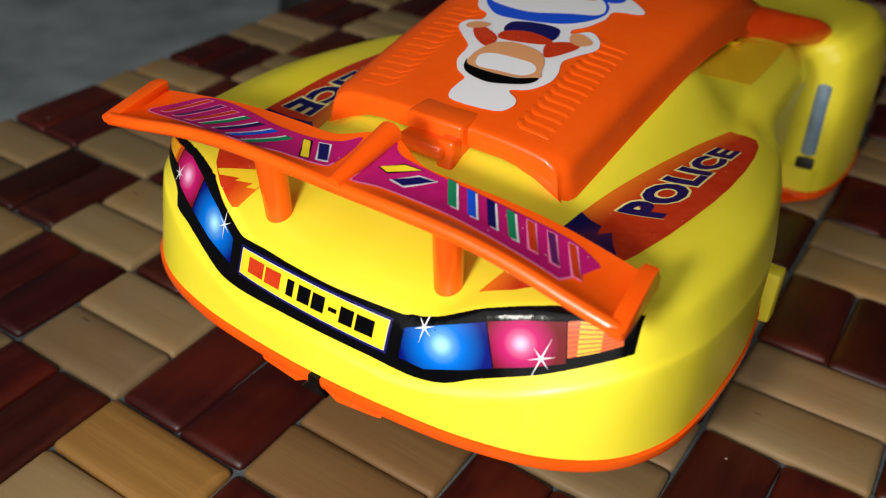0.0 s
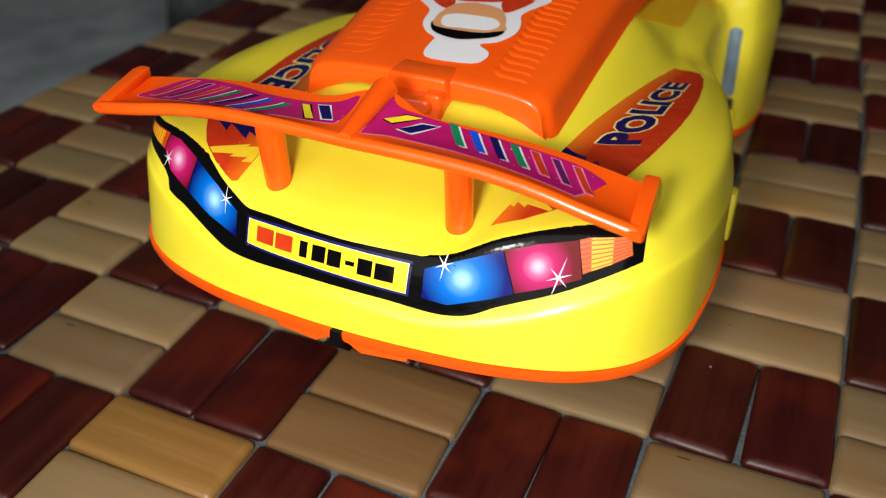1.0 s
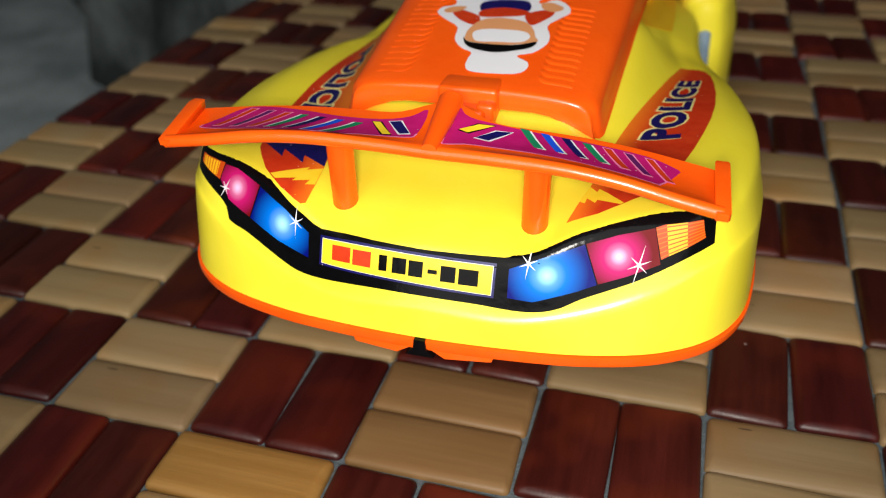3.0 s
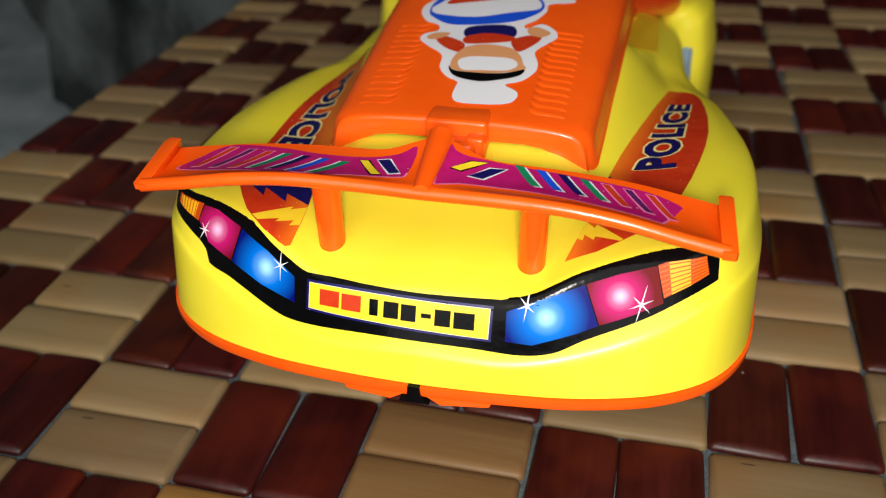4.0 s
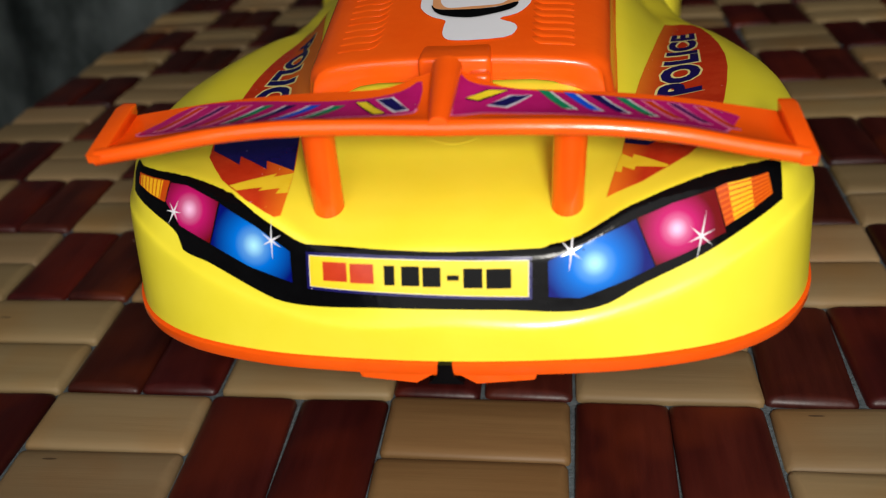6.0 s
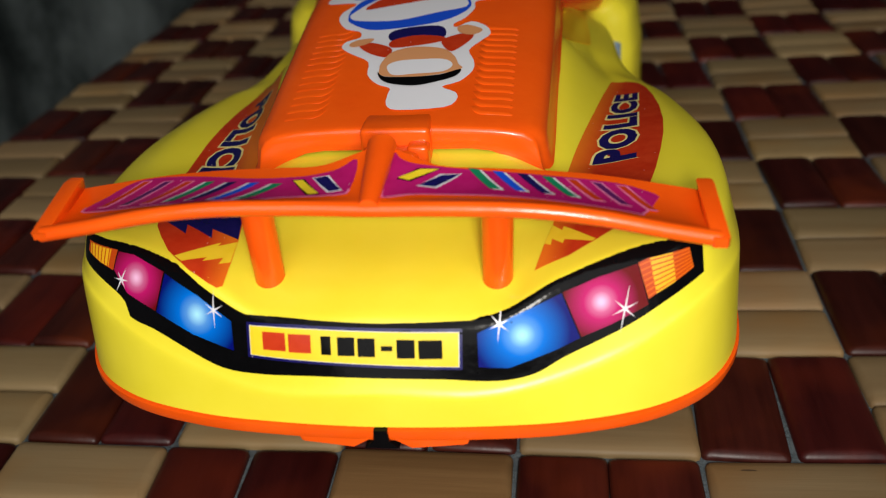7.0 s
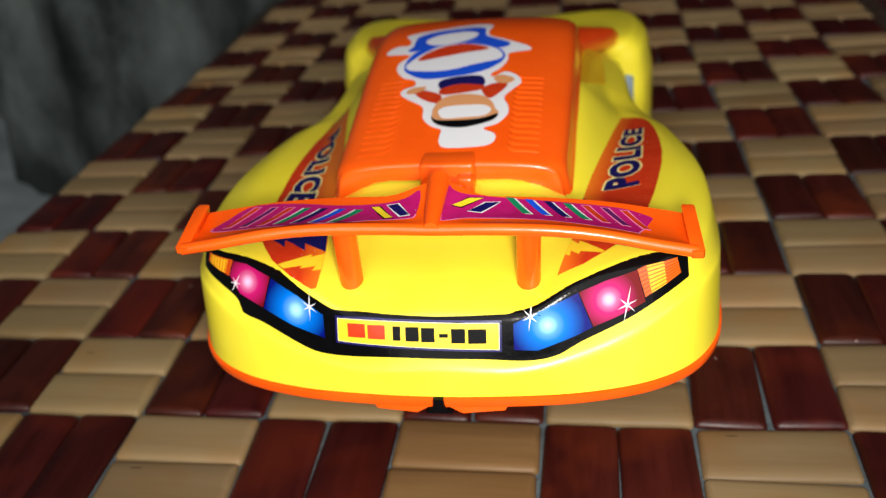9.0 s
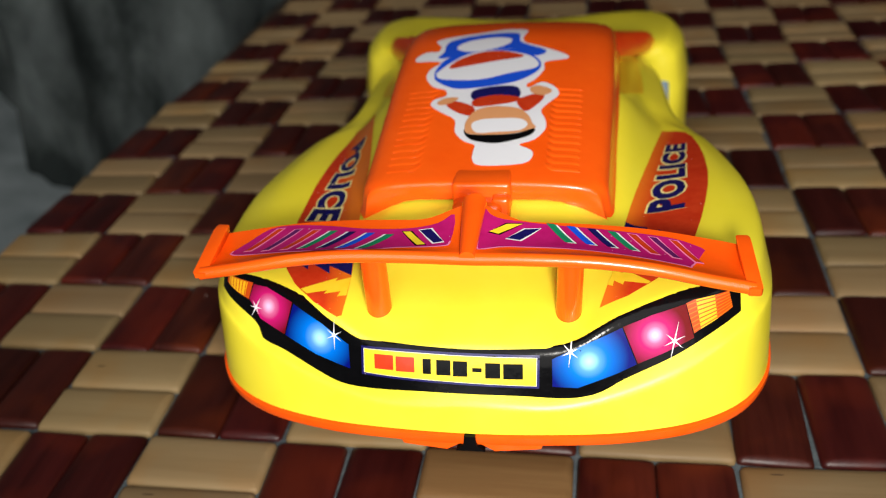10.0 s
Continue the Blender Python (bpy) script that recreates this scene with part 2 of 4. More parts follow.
def finish(name, bm, mat, smooth=True, origin=(0, 0, 0)):
    me = bpy.data.meshes.new(name)
    if any(origin):
        bmesh.ops.translate(bm, verts=bm.verts, vec=-Vector(origin))
    bmesh.ops.recalc_face_normals(bm, faces=bm.faces)
    bm.to_mesh(me)
    bm.free()
    me.materials.append(mat)
    if smooth:
        me.polygons.foreach_set("use_smooth", [True] * len(me.polygons))
        me.set_sharp_from_angle(angle=radians(42))
    return me


def part(name, bm, mat, parent=None, label="", smooth=True, origin=(0, 0, 0), outward=None):
    """One mesh object, under a thing or a part. Coordinates in the thing's own millimetres."""
    bmesh.ops.scale(bm, verts=bm.verts, vec=(MM, MM, MM))
    o = Vector(origin) * MM
    ob = new(name, finish(name, bm, mat, smooth, o))
    if parent:
        ob.parent = parent
        ob.location = o - (Vector(parent["base"]) if "base" in parent else Vector())
    ob["base"] = tuple(o)
    if label:
        tagged(ob, label)
    return ob


def grid_mesh(rows, closed=False):
    """Faces between rows of points."""
    bm = bmesh.new()
    vs = [[bm.verts.new(p) for p in row] for row in rows]
    n = len(rows[0])
    for a, b in zip(vs, vs[1:]):
        for j in range(n if closed else n - 1):
            k = (j + 1) % n
            bm.faces.new((a[j], a[k], b[k], b[j]))
    return bm


def box(x0, x1, y0, y1, z0, z1, bevel=0.0, segments=2):
    bm = bmesh.new()
    bmesh.ops.create_cube(bm, size=1.0)
    bmesh.ops.scale(bm, verts=bm.verts, vec=(x1 - x0, y1 - y0, z1 - z0))
    bmesh.ops.translate(bm, verts=bm.verts, vec=((x0 + x1) / 2, (y0 + y1) / 2, (z0 + z1) / 2))
    if bevel:
        bmesh.ops.bevel(bm, geom=bm.edges[:], offset=bevel, segments=segments, profile=0.5, affect="EDGES")
    return bm


def curve_at(keys, x):
    """Smooth value at x through (x, value) keys."""
    xs = [k[0] for k in keys]
    if x <= xs[0]:
        return keys[0][1]
    if x >= xs[-1]:
        return keys[-1][1]
    i = max(j for j in range(len(xs) - 1) if xs[j] <= x)
    p1, p2 = keys[i], keys[i + 1]
    p0 = keys[i - 1] if i else (2 * p1[0] - p2[0], 2 * p1[1] - p2[1])
    p3 = keys[i + 2] if i + 2 < len(keys) else (2 * p2[0] - p1[0], 2 * p2[1] - p1[1])
    h = p2[0] - p1[0]
    m1 = (p2[1] - p0[1]) / (p2[0] - p0[0]) * h
    m2 = (p3[1] - p1[1]) / (p3[0] - p1[0]) * h
    t = (x - p1[0]) / h
    return (2 * t**3 - 3 * t**2 + 1) * p1[1] + (t**3 - 2 * t**2 + t) * m1 + (3 * t**2 - 2 * t**3) * p2[1] + (t**3 - t**2) * m2


def spline(points, steps):
    """Catmull-Rom through points whose ends lie on the mirror plane x = 0."""
    pts = [Vector(p) for p in points]
    flip = lambda p: Vector((-p.x, p.y, p.z))
    pts = [flip(pts[1])] + pts + [flip(pts[-2])]
    out = []
    for i in range(1, len(pts) - 2):
        p0, p1, p2, p3 = pts[i - 1:i + 3]
        d = [max((b - a).length, 1e-3) ** 0.5 for a, b in ((p0, p1), (p1, p2), (p2, p3))]
        for k in range(steps):
            t = k / steps
            m1 = (p2 - p1) + d[1] * ((p1 - p0) / d[0] - (p2 - p0) / (d[0] + d[1]))
            m2 = (p2 - p1) + d[1] * ((p3 - p2) / d[2] - (p3 - p1) / (d[1] + d[2]))
            out.append((2 * t**3 - 3 * t**2 + 1) * p1 + (t**3 - 2 * t**2 + t) * m1 + (3 * t**2 - 2 * t**3) * p2 + (t**3 - t**2) * m2)
    out.append(pts[-2])
    return out


def bend(y):
    """The shell runs a little to one side towards its nose."""
    return -0.03 * max(0.0, y - 45)


def full_ring(half):
    """Right half ring, mirrored to a closed loop."""
    return half + [Vector((-p.x, p.y, p.z)) for p in half[-2:0:-1]]


def clean_rows(rings, sub, rounds):
    """Straight spans between rings, with rounded corners."""
    n = len(rings[0])
    rows = []
    for a, b in zip(rings, rings[1:]):
        rows += [[a[j].lerp(b[j], k / sub) for j in range(n)] for k in range(sub)]
    rows.append(list(rings[-1]))
    for _ in range(rounds):
        rows = [rows[0]] + [[a[j] * 0.25 + b[j] * 0.5 + c[j] * 0.25 for j in range(n)] for a, b, c in zip(rows, rows[1:], rows[2:])] + [rows[-1]]
    return rows


def tree_of(*meshes):
    bm = bmesh.new()
    for rows, closed in meshes:
        vs = [[bm.verts.new(p) for p in row] for row in rows]
        n = len(rows[0])
        for a, b in zip(vs, vs[1:]):
            for j in range(n if closed else n - 1):
                k = (j + 1) % n
                bm.faces.new((a[j], a[k], b[k], b[j]))
    bm.normal_update()
    tree = BVHTree.FromBMesh(bm)
    bm.free()
    return tree


AIM = {"back": (Vector((0, -200, 0)), Vector((0, 1, 0))), "top": (Vector((0, 0, 300)), Vector((0, 0, -1))), "side": (Vector((300, 0, 0)), Vector((-1, 0, 0)))}


def spread(a, b, aim):
    return {"back": Vector((a, 0, b)), "top": Vector((a, b, 0)), "side": Vector((0, a, b))}[aim]


def press(bm, tree, aim, lift, cut=2.0):
    """Lays a flat shape on the surface under it, like a thin sticker."""
    for axis in (Vector((1, 0, 0)), Vector((0, 1, 0))):
        lo = min(v.co.dot(axis) for v in bm.verts)
        hi = max(v.co.dot(axis) for v in bm.verts)
        at = math.floor(lo / cut) * cut + cut
        while at < hi:
            bmesh.ops.bisect_plane(bm, geom=bm.verts[:] + bm.edges[:] + bm.faces[:], plane_co=axis * at, plane_no=axis)
            at += cut
    off, way = AIM[aim]
    for v in bm.verts:
        if aim == "back":
            # keep the strip on the upright face, under the rounded edge of the deck
            edge = curve_at(TAIL_EDGE, abs(v.co.x))
            while v.co.y > 46:
                seen = tree.ray_cast(Vector((v.co.x, -200, v.co.y)), way)[0]
                if seen is not None and seen.y < edge + 1.2:
                    break
                v.co.y -= 0.1
        start = spread(v.co.x, v.co.y, aim) + off
        place, normal, _, _ = tree.ray_cast(start, way)
        if place is None:
            place, normal, _, _ = tree.find_nearest(spread(v.co.x, v.co.y, aim) - way * (-25 if aim == "back" else -60))
        if normal.dot(way) > 0:
            normal = -normal
        v.co = place + normal * lift
    return bm


def flat(outline):
    bm = bmesh.new()
    bm.faces.new([bm.verts.new((a, b, 0)) for a, b in outline])
    bmesh.ops.triangulate(bm, faces=bm.faces[:])
    return bm


def smooth_loop(points, steps=5):
    """Rounded closed outline through points."""
    out = []
    n = len(points)
    for i in range(n):
        p0, p1, p2, p3 = (Vector(points[(i + k) % n]) for k in (-1, 0, 1, 2))
        for k in range(steps):
            t = k / steps
            out.append(tuple(0.5 * ((2 * p1) + (p2 - p0) * t + (2 * p0 - 5 * p1 + 4 * p2 - p3) * t * t + (3 * p1 - p0 - 3 * p2 + p3) * t**3)))
    return out


def sticker(name, outline, tree, aim, lift, mat, parent, label="", origin=(0, 0, 0), cut=1.2):
    return part(name, press(flat(outline), tree, aim, lift, cut), mat, parent, label, True, origin)


def words(text, offset):
    """A flat mesh of lettering in the built-in font, laid out round the middle of the word."""
    cu = bpy.data.curves.new("lettering", "FONT")
    cu.body, cu.size, cu.align_x, cu.align_y, cu.offset, cu.resolution_u = text, 1.0, "CENTER", "CENTER", offset, 3
    cu.space_character = 1.08
    ob = bpy.data.objects.new("lettering", cu)
    me = bpy.data.meshes.new_from_object(ob)
    bm = bmesh.new()
    bm.from_mesh(me)
    bpy.data.objects.remove(ob)
    bpy.data.meshes.remove(me)
    for v in bm.verts:
        v.co.z = 0
    bmesh.ops.triangulate(bm, faces=bm.faces[:])
    return bm


def star(a, b, long, short, turn, arms=6):
    out = []
    for i in range(arms * 2):
        r = (long if i % arms in (0,) else long * 0.62) if i % 2 == 0 else short
        w = radians(turn + 180 * i / arms)
        out.append((a + r * math.sin(w), b + r * math.cos(w)))
    return out


def slab(a, b, thick):
    """Thin straight bar from a to b in a flat layout."""
    a, b = Vector(a), Vector(b)
    n = (b - a).normalized().orthogonal() * thick / 2
    return [tuple(a + n), tuple(b + n), tuple(b - n), tuple(a - n)]


# ---------------------------------------------------------------- toy car: shells
car = tagged(new("toy_car"), "yellow plastic toy police car with orange spoiler on bamboo mat", "toy car")
CAR = (-19.8, 0.0, 0.0)
car.location = Vector(CAR) * MM
car.scale = (1.012, 1.003, 1.003)

SILL = [(0, -27, 31), (18, -26.2, 31), (32, -24.4, 31), (46, -20, 31), (55.3, -13.3, 31), (60.9, -4, 31), (63.3, 8, 31), (63.5, 35, 30), (57.6, 65, 30), (55.4, 76, 29), (46, 92, 22),
        (44.5, 130, 8), (45, 147, 5), (56.2, 152, 4), (57, 203, 4), (0, 236, 8)]
LEDGE = [(0, -25.6, 39), (18, -24.8, 38.2), (32, -21.4, 40.6), (45, -16.6, 45), (55.3, -9, 49.2), (60, -0.5, 50), (62.4, 11, 49), (62.7, 35, 47), (57.6, 66, 45), (55.4, 76, 44),
         (47.5, 92, 40), (45.4, 130, 35), (45.2, 147, 31), (56.0, 152.4, 38), (56.4, 203, 35), (0, 232, 26)]
EDGE = [(0, -21.9, 49.3), (18.5, -21.4, 49.1), (30, -17.3, 54.0), (42, -11.9, 56.6), (53.6, -7.0, 57.3), (57.6, 0, 57.0), (60.2, 12, 56.6), (61, 36, 55.6), (55.6, 67, 53.4), (52.8, 76, 52.4),
        (48.6, 92, 50.4), (47.2, 130, 47.6), (44.8, 146.6, 42), (54.8, 152.6, 48.2), (54.2, 201, 45.5), (0, 226, 36)]
HAUNCH = [(0, -15.5, 52.3), (22.3, -14.6, 52.2), (27, -12, 54.2), (38, -7, 57), (46, -1.5, 58.0), (49.5, 5, 58.6), (51.5, 15, 58.8), (53, 38, 58.6), (49.6, 69, 55.6), (46.2, 80, 54.0),
          (46.2, 95, 53.4), (45.4, 130, 51.4), (44, 146, 48), (50.8, 153.4, 52.8), (50.2, 199, 50), (0, 216, 42)]
INNER = [(0, -1, 55.8), (21, -1, 55.8), (25.4, 0.6, 56.3), (28.4, 4.4, 56.6), (31, 9, 56.7), (33, 13, 56.6), (35.5, 20, 56.6), (38, 40, 57.2), (41.8, 69, 55.4), (39.8, 84, 55.2),
         (38.8, 98, 56.2), (40.2, 130, 53.6), (41.6, 146, 50.4), (45.2, 155, 53.2), (42, 194, 51), (0, 204, 46)]
CABIN = [(0, 12.6, 63.6), (15, 12.6, 63.6), (21, 13, 62.8), (26, 14.4, 60.4), (28.5, 16.5, 59.4), (29, 19, 59.8), (29.7, 24, 60.6), (30.5, 44, 63.6), (31.4, 69, 67.0), (32.2, 79, 65.2),
         (33.0, 92, 63.6), (33.8, 132, 59.4), (32, 150, 54), (33, 166, 51), (24, 182, 49), (0, 190, 48)]
CORE = [(0.55 * x, 0.6 * y + 30, z + 2.6) for x, y, z in CABIN]

BUMPER = [(x * 1.008, y - (1.0 if y < 0 else 0), z - (1.5 if y < 60 else 3)) for x, y, z in LEDGE]
BODY = clean_rows([[Vector((p.x + bend(p.y), p.y, p.z)) for p in full_ring(spline(k, 7))] for k in (SILL, BUMPER, LEDGE, EDGE, HAUNCH, INNER, CABIN, CORE)], 8, 4)
lip_in = [[p + Vector((-0.03 * p.x, -0.03 * (p.y - 90), 0)) for p in BODY[0]], [p + Vector((-0.03 * p.x, -0.03 * (p.y - 90), 8)) for p in BODY[0]]]
body = part("body", grid_mesh(lip_in[::-1] + BODY, True), YELLOW, car, "glossy yellow plastic car body")
BODY_TREE = tree_of((BODY, True))
TAIL_EDGE = [(p[0], p[1]) for p in EDGE[:6]]

# orange floor pan with its flange, notch and hooks
ring = [Vector((p.x + bend(p.y), p.y, p.z)) for p in full_ring(spline(SILL, 7))]
grow = lambda d, z: [Vector((p.x * (1 + d / 62), p.y + (d if p.y > 90 else -d) * min(1, abs(p.y - 90) / 110), p.z + z)) for p in ring]
pan_rows = [[Vector((p.x * 0.92, 90 + (p.y - 90) * 0.92, p.z - 0.3)) for p in ring], grow(-0.2, -0.15), grow(0.45, -0.5), grow(0.5, -1.6), grow(0.2, -2.7)] + [[Vector((p.x * k, 90 + (p.y - 90) * k, p.z - 2.8)) for p in ring] for k in (0.94, 0.55)]
part("floor_pan", grid_mesh(pan_rows, True), ORANGE, car, "orange plastic floor pan under the body")
for sx in (-1, 1):
    bm = bmesh.new()
    shape = [(1.1, 30.6), (13.6, 30.4), (15.2, 29.0), (14.4, 26.9), (4.8, 26.5), (1.6, 28.6)]
    rows = [[Vector((sx * a, y + 0.004 * a * a, b)) for a, b in shape] for y in (-27.3, -26.9, -22.0)]
    rows[0] = [p.lerp(Vector((sx * 7, p.y, 28.3)), 0.10) for p in rows[0]]
    bm = grid_mesh(rows, True)
    bm.verts.ensure_lookup_table()
    bm.faces.new(bm.verts[:6])
    bm.faces.new(bm.verts[-6:])
    part("rear_hook", bm, ORANGE, car)
# solid black block in place of the open slot, its shade put into the colour
notch_shade_line = [(-1.15, 30.9), (1.15, 30.9), (1.35, 28.6), (3.0, 27.0), (-3.0, 27.0), (-1.35, 28.6)]
bm = grid_mesh([[Vector((a, y, b)) for a, b in notch_shade_line] for y in (-27.9, -20.0)], True)
bm.verts.ensure_lookup_table()
bm.faces.new(bm.verts[:6])
bm.faces.new(bm.verts[-6:])
part("notch", bm, PRINT_AND_SHADE_BLACK, car, "black block painted as the shade in the slot between the orange hooks")

# round moulding mark in the middle of the deck
rws = []
for r, lift in ((8.4, -0.05), (8.2, 0.08), (7.8, 0.09), (7.6, 0.01)):
    row = []
    for k in range(40):
        p = BODY_TREE.ray_cast(Vector((r * math.cos(2 * math.pi * k / 40), 9.2 + r * math.sin(2 * math.pi * k / 40), 200)), Vector((0, 0, -1)))[0]
        row.append(p + Vector((0, 0, lift)))
    rws.append(row)
part("moulding_mark", grid_mesh(rws, True), YELLOW, body)

# wheels, almost hidden under the shell
for y, r in ((38, 20), (199, 15)):
    for sx in (-1, 1):
        bm = bmesh.new()
        bmesh.ops.create_cone(bm, cap_ends=True, segments=40, radius1=r, radius2=r, depth=15, matrix=Matrix.Translation((sx * 44, y, r)) @ Matrix.Rotation(radians(90), 4, "Y"))
        bmesh.ops.bevel(bm, geom=[e for e in bm.edges if len(e.link_faces) == 2 and e.calc_face_angle() > 1], offset=2, segments=3, affect="EDGES")
        wheel = part("wheel", bm, RUBBER, car, "black plastic wheel")
        bm = bmesh.new()
        bmesh.ops.create_cone(bm, cap_ends=True, segments=24, radius1=9, radius2=7, depth=3, matrix=Matrix.Translation((sx * 51.5, y, r)) @ Matrix.Rotation(radians(90 * sx), 4, "Y"))
        part("hub", bm, YELLOW, wheel)

# orange canopy: engine lid and roof in one shell
ROOF = [(14, 68.7), (16, 69.1), (25, 70.7), (40, 73.3), (52, 75), (62, 76.4), (75, 77.8), (88, 78.3), (100, 77), (110, 74.6), (125, 69), (150, 57), (165, 51)]
WIDE = [(14, 28.2), (40, 28.8), (70, 29.7), (100, 30.3), (125, 31.0), (165, 32.0)]
SWAY = [(14, -0.4), (40, -0.2), (70, -0.3), (120, -0.8), (165, -1.8)]
SKIRT = [(14, 59.0), (44, 63.2), (69, 66.8), (95, 66), (125, 60), (150, 49), (165, 44)]
ACROSS = [(0, 0), (0.18, 0.05), (0.36, 0.15), (0.54, 0.35), (0.68, 0.6), (0.8, 1.0), (0.88, 1.5), (0.94, 2.4), (0.975, 3.6), (0.99, 5.0)]


def canopy_row(y):
    w, top, low = curve_at(WIDE, y) - 1.3 * max(0, (17.2 - y) / 3.2) ** 2, curve_at(ROOF, y), curve_at(SKIRT, y)
    half = [(w * a, top - d) for a, d in ACROSS] + [(w + 0.35, min(top - 5.4, low + 0.9)), (w + 1.0, low)]
    off = curve_at(SWAY, y)
    return [Vector((off - x, y, z)) for x, z in reversed(half)] + [Vector((off + x, y, z)) for x, z in half[1:]]


def canopy_end(depth, y):
    """Rear face of the lid: rounded over, then down to an edge that arches up beside the clip."""
    base = canopy_row(14)
    out = []
    for p in base:
        ax = abs(p.x - SWAY[0][1])
        arch = 6.0 * max(0, min(1, (28.0 - ax) / 11)) ** 0.7
        low = 59.0 + arch
        out.append(Vector((p.x, y, max(low, p.z - depth) if depth < 9 else low)))
    return out


rows = [canopy_end(99, 13.3), canopy_end(1.7, 13.2), canopy_end(0.8, 13.28), canopy_end(0.25, 13.5)] + [canopy_row(y) for y in [14, 14.8, 15.8] + [16.9 + 148.1 * (i / 55) for i in range(56)]]
CANOPY_TREE = tree_of((rows, False))
shell = [row + [Vector((p.x * 0.965, max(p.y, 13.6), p.z - 0.9)) for p in reversed(row)] for row in rows]
bm = grid_mesh(shell, True)
bm.verts.ensure_lookup_table()
count = len(shell[0])
for first in (0, count * (len(shell) - 1)):
    for k in range(count // 2 - 1):
        bm.faces.new([bm.verts[first + q] for q in (k, k + 1, count - 2 - k, count - 1 - k)])
canopy = part("canopy", bm, ORANGE, car, "orange plastic engine lid and roof with moulded louvres")

# clip in the middle of the lid's rear edge
clip = part("clip", box(-6.6, 6.4, 10.9, 20.0, 62.4, 69.4, 0.9, 3), ORANGE, canopy)
part("clip_lip", box(-6.3, 4.6, 6.8, 12.0, 62.6, 66.2, 1.5, 4), ORANGE, clip)
part("clip_leg", box(2.4, 6.3, 8.2, 12.4, 59.6, 67.0, 0.8, 3), ORANGE, clip)

# moulded louvres
for sx in (-1, 1):
    for i in range(14):
        y = 18.0 + i * 2.66
        prof = [(-3.7, 0.6), (-3.4, 0.0), (2.5, 0.0), (3.6, 0.8), (4.4, 2.7), (3.6, 2.8), (2.9, 1.5), (2.2, 1.0), (-3.3, 1.0)]
        pts = []
        for a, b in prof:
            x0, y0 = sx * ((17.6 if sx > 0 else 19.2) - a), y + b
            hitp = CANOPY_TREE.ray_cast(Vector((x0, y0, 300)), Vector((0, 0, -1)))[0]
            pts.append(hitp)
        mid = sum(pts, Vector()) / len(pts)
        rws = [[p - Vector((0, 0, 0.3)) for p in pts], [p + Vector((0, 0, 0.06)) for p in pts], [p.lerp(mid, 0.10) + Vector((0, 0, 0.17 if sx > 0 else 0.11)) for p in pts]]
        bm = grid_mesh(rws, True)
        bm.verts.ensure_lookup_table()
        bmesh.ops.triangulate(bm, faces=[bm.faces.new(bm.verts[-9:])])
        part("louvre", bm, ORANGE, canopy)

# cowl ears where the roof runs out to the front wings
for sx in (-1, 1):
    rws = []
    for t in [i / 12 for i in range(13)]:
        c = Vector((30 + 17.0 * t, 119 + 37 * t, 63.0 - 10.8 * t))
        tip = math.sqrt(max(0.05, 1 - max(0, (t - 0.72) / 0.28) ** 2))
        w = (5.5 + 11.5 * (1 - t) ** 1.3) * tip
        h = 4.8 * (1 - 0.25 * t) * tip
        rws.append([Vector((sx * c.x + bend(c.y), c.y + w * math.cos(a), c.z + h * math.sin(a) - 0.2 * w * math.cos(a))) for a in [2 * math.pi * k / 16 for k in range(16)]])
    bm = grid_mesh(rws, True)
    bm.verts.ensure_lookup_table()
    bm.faces.new(bm.verts[-16:])
    part("cowl_ear", bm, REDORANGE, car, "darker orange ear at the foot of the windscreen")

# side windows behind the canopy, and the grey strip on each front wing
AMBER = material("amber_plastic", (0.84, 0.47, 0.012), 0.3, second=(0.88, 0.52, 0.016), grain=(60, 60, 60), coat=0.15)
for sx in (-1, 1):
    a, b, c, d = (Vector(p) for p in ((0, 73, 65.6), (0, 107, 63.4), (0, 132, 54.6), (0, 96, 56.4)))
    rws = []
    for i in range(9):
        row = []
        for k in range(9):
            p = a.lerp(b, k / 8).lerp(d.lerp(c, k / 8), i / 8)
            hitp = BODY_TREE.ray_cast(Vector((sx * 90, p.y, p.z)), Vector((-sx, 0, 0)))[0]
            row.append((hitp or Vector((sx * 33 + bend(p.y), p.y, p.z))) + Vector((sx * 0.3, 0, 0.05)))
        rws.append(row)
    back = [[p - Vector((sx * 0.6, 0, 0)) for p in row] for row in rws]
    bm = grid_mesh([f + b[::-1] for f, b in zip(rws, back)], True)
    part("side_window", bm, AMBER, car, "amber yellow side window panel")
    lo, hi = Vector((sx * 50.4 + bend(150), 150.8, 15.5)), Vector((sx * 49.6 + bend(150), 151.0, 40.5))
    rws = []
    for t in (0, 0.02, 0.06, 0.5, 0.94, 0.98, 1):
        r = 2.7 * min(1, 0.35 + 11 * min(t, 1 - t))
        rws.append([lo.lerp(hi, t) + Vector((r * math.cos(a), r * math.sin(a), 0)) for a in [2 * math.pi * k / 14 for k in range(14)]])
    bm = grid_mesh(rws, True)
    bm.verts.ensure_lookup_table()
    bm.faces.new(bm.verts[:14])
    bm.faces.new(bm.verts[-14:])
    strip = part("side_strip", bm, GREY_BLUE, car, "grey-blue upright strip on the front wing")
    part("strip_foot", box(sx * 50.5 + bend(150) - 2.7, sx * 50.5 + bend(150) + 2.7, 148.2, 151.8, 11.6, 15.6, 0.9), RUBBER, strip, "dark foot of the strip")
    part("skirt_flap", box(min(sx * 57.5, sx * 63.0), max(sx * 57.5, sx * 63.0), 57.5, 62.5, 17.5, 31, 0.8), YELLOW, car)

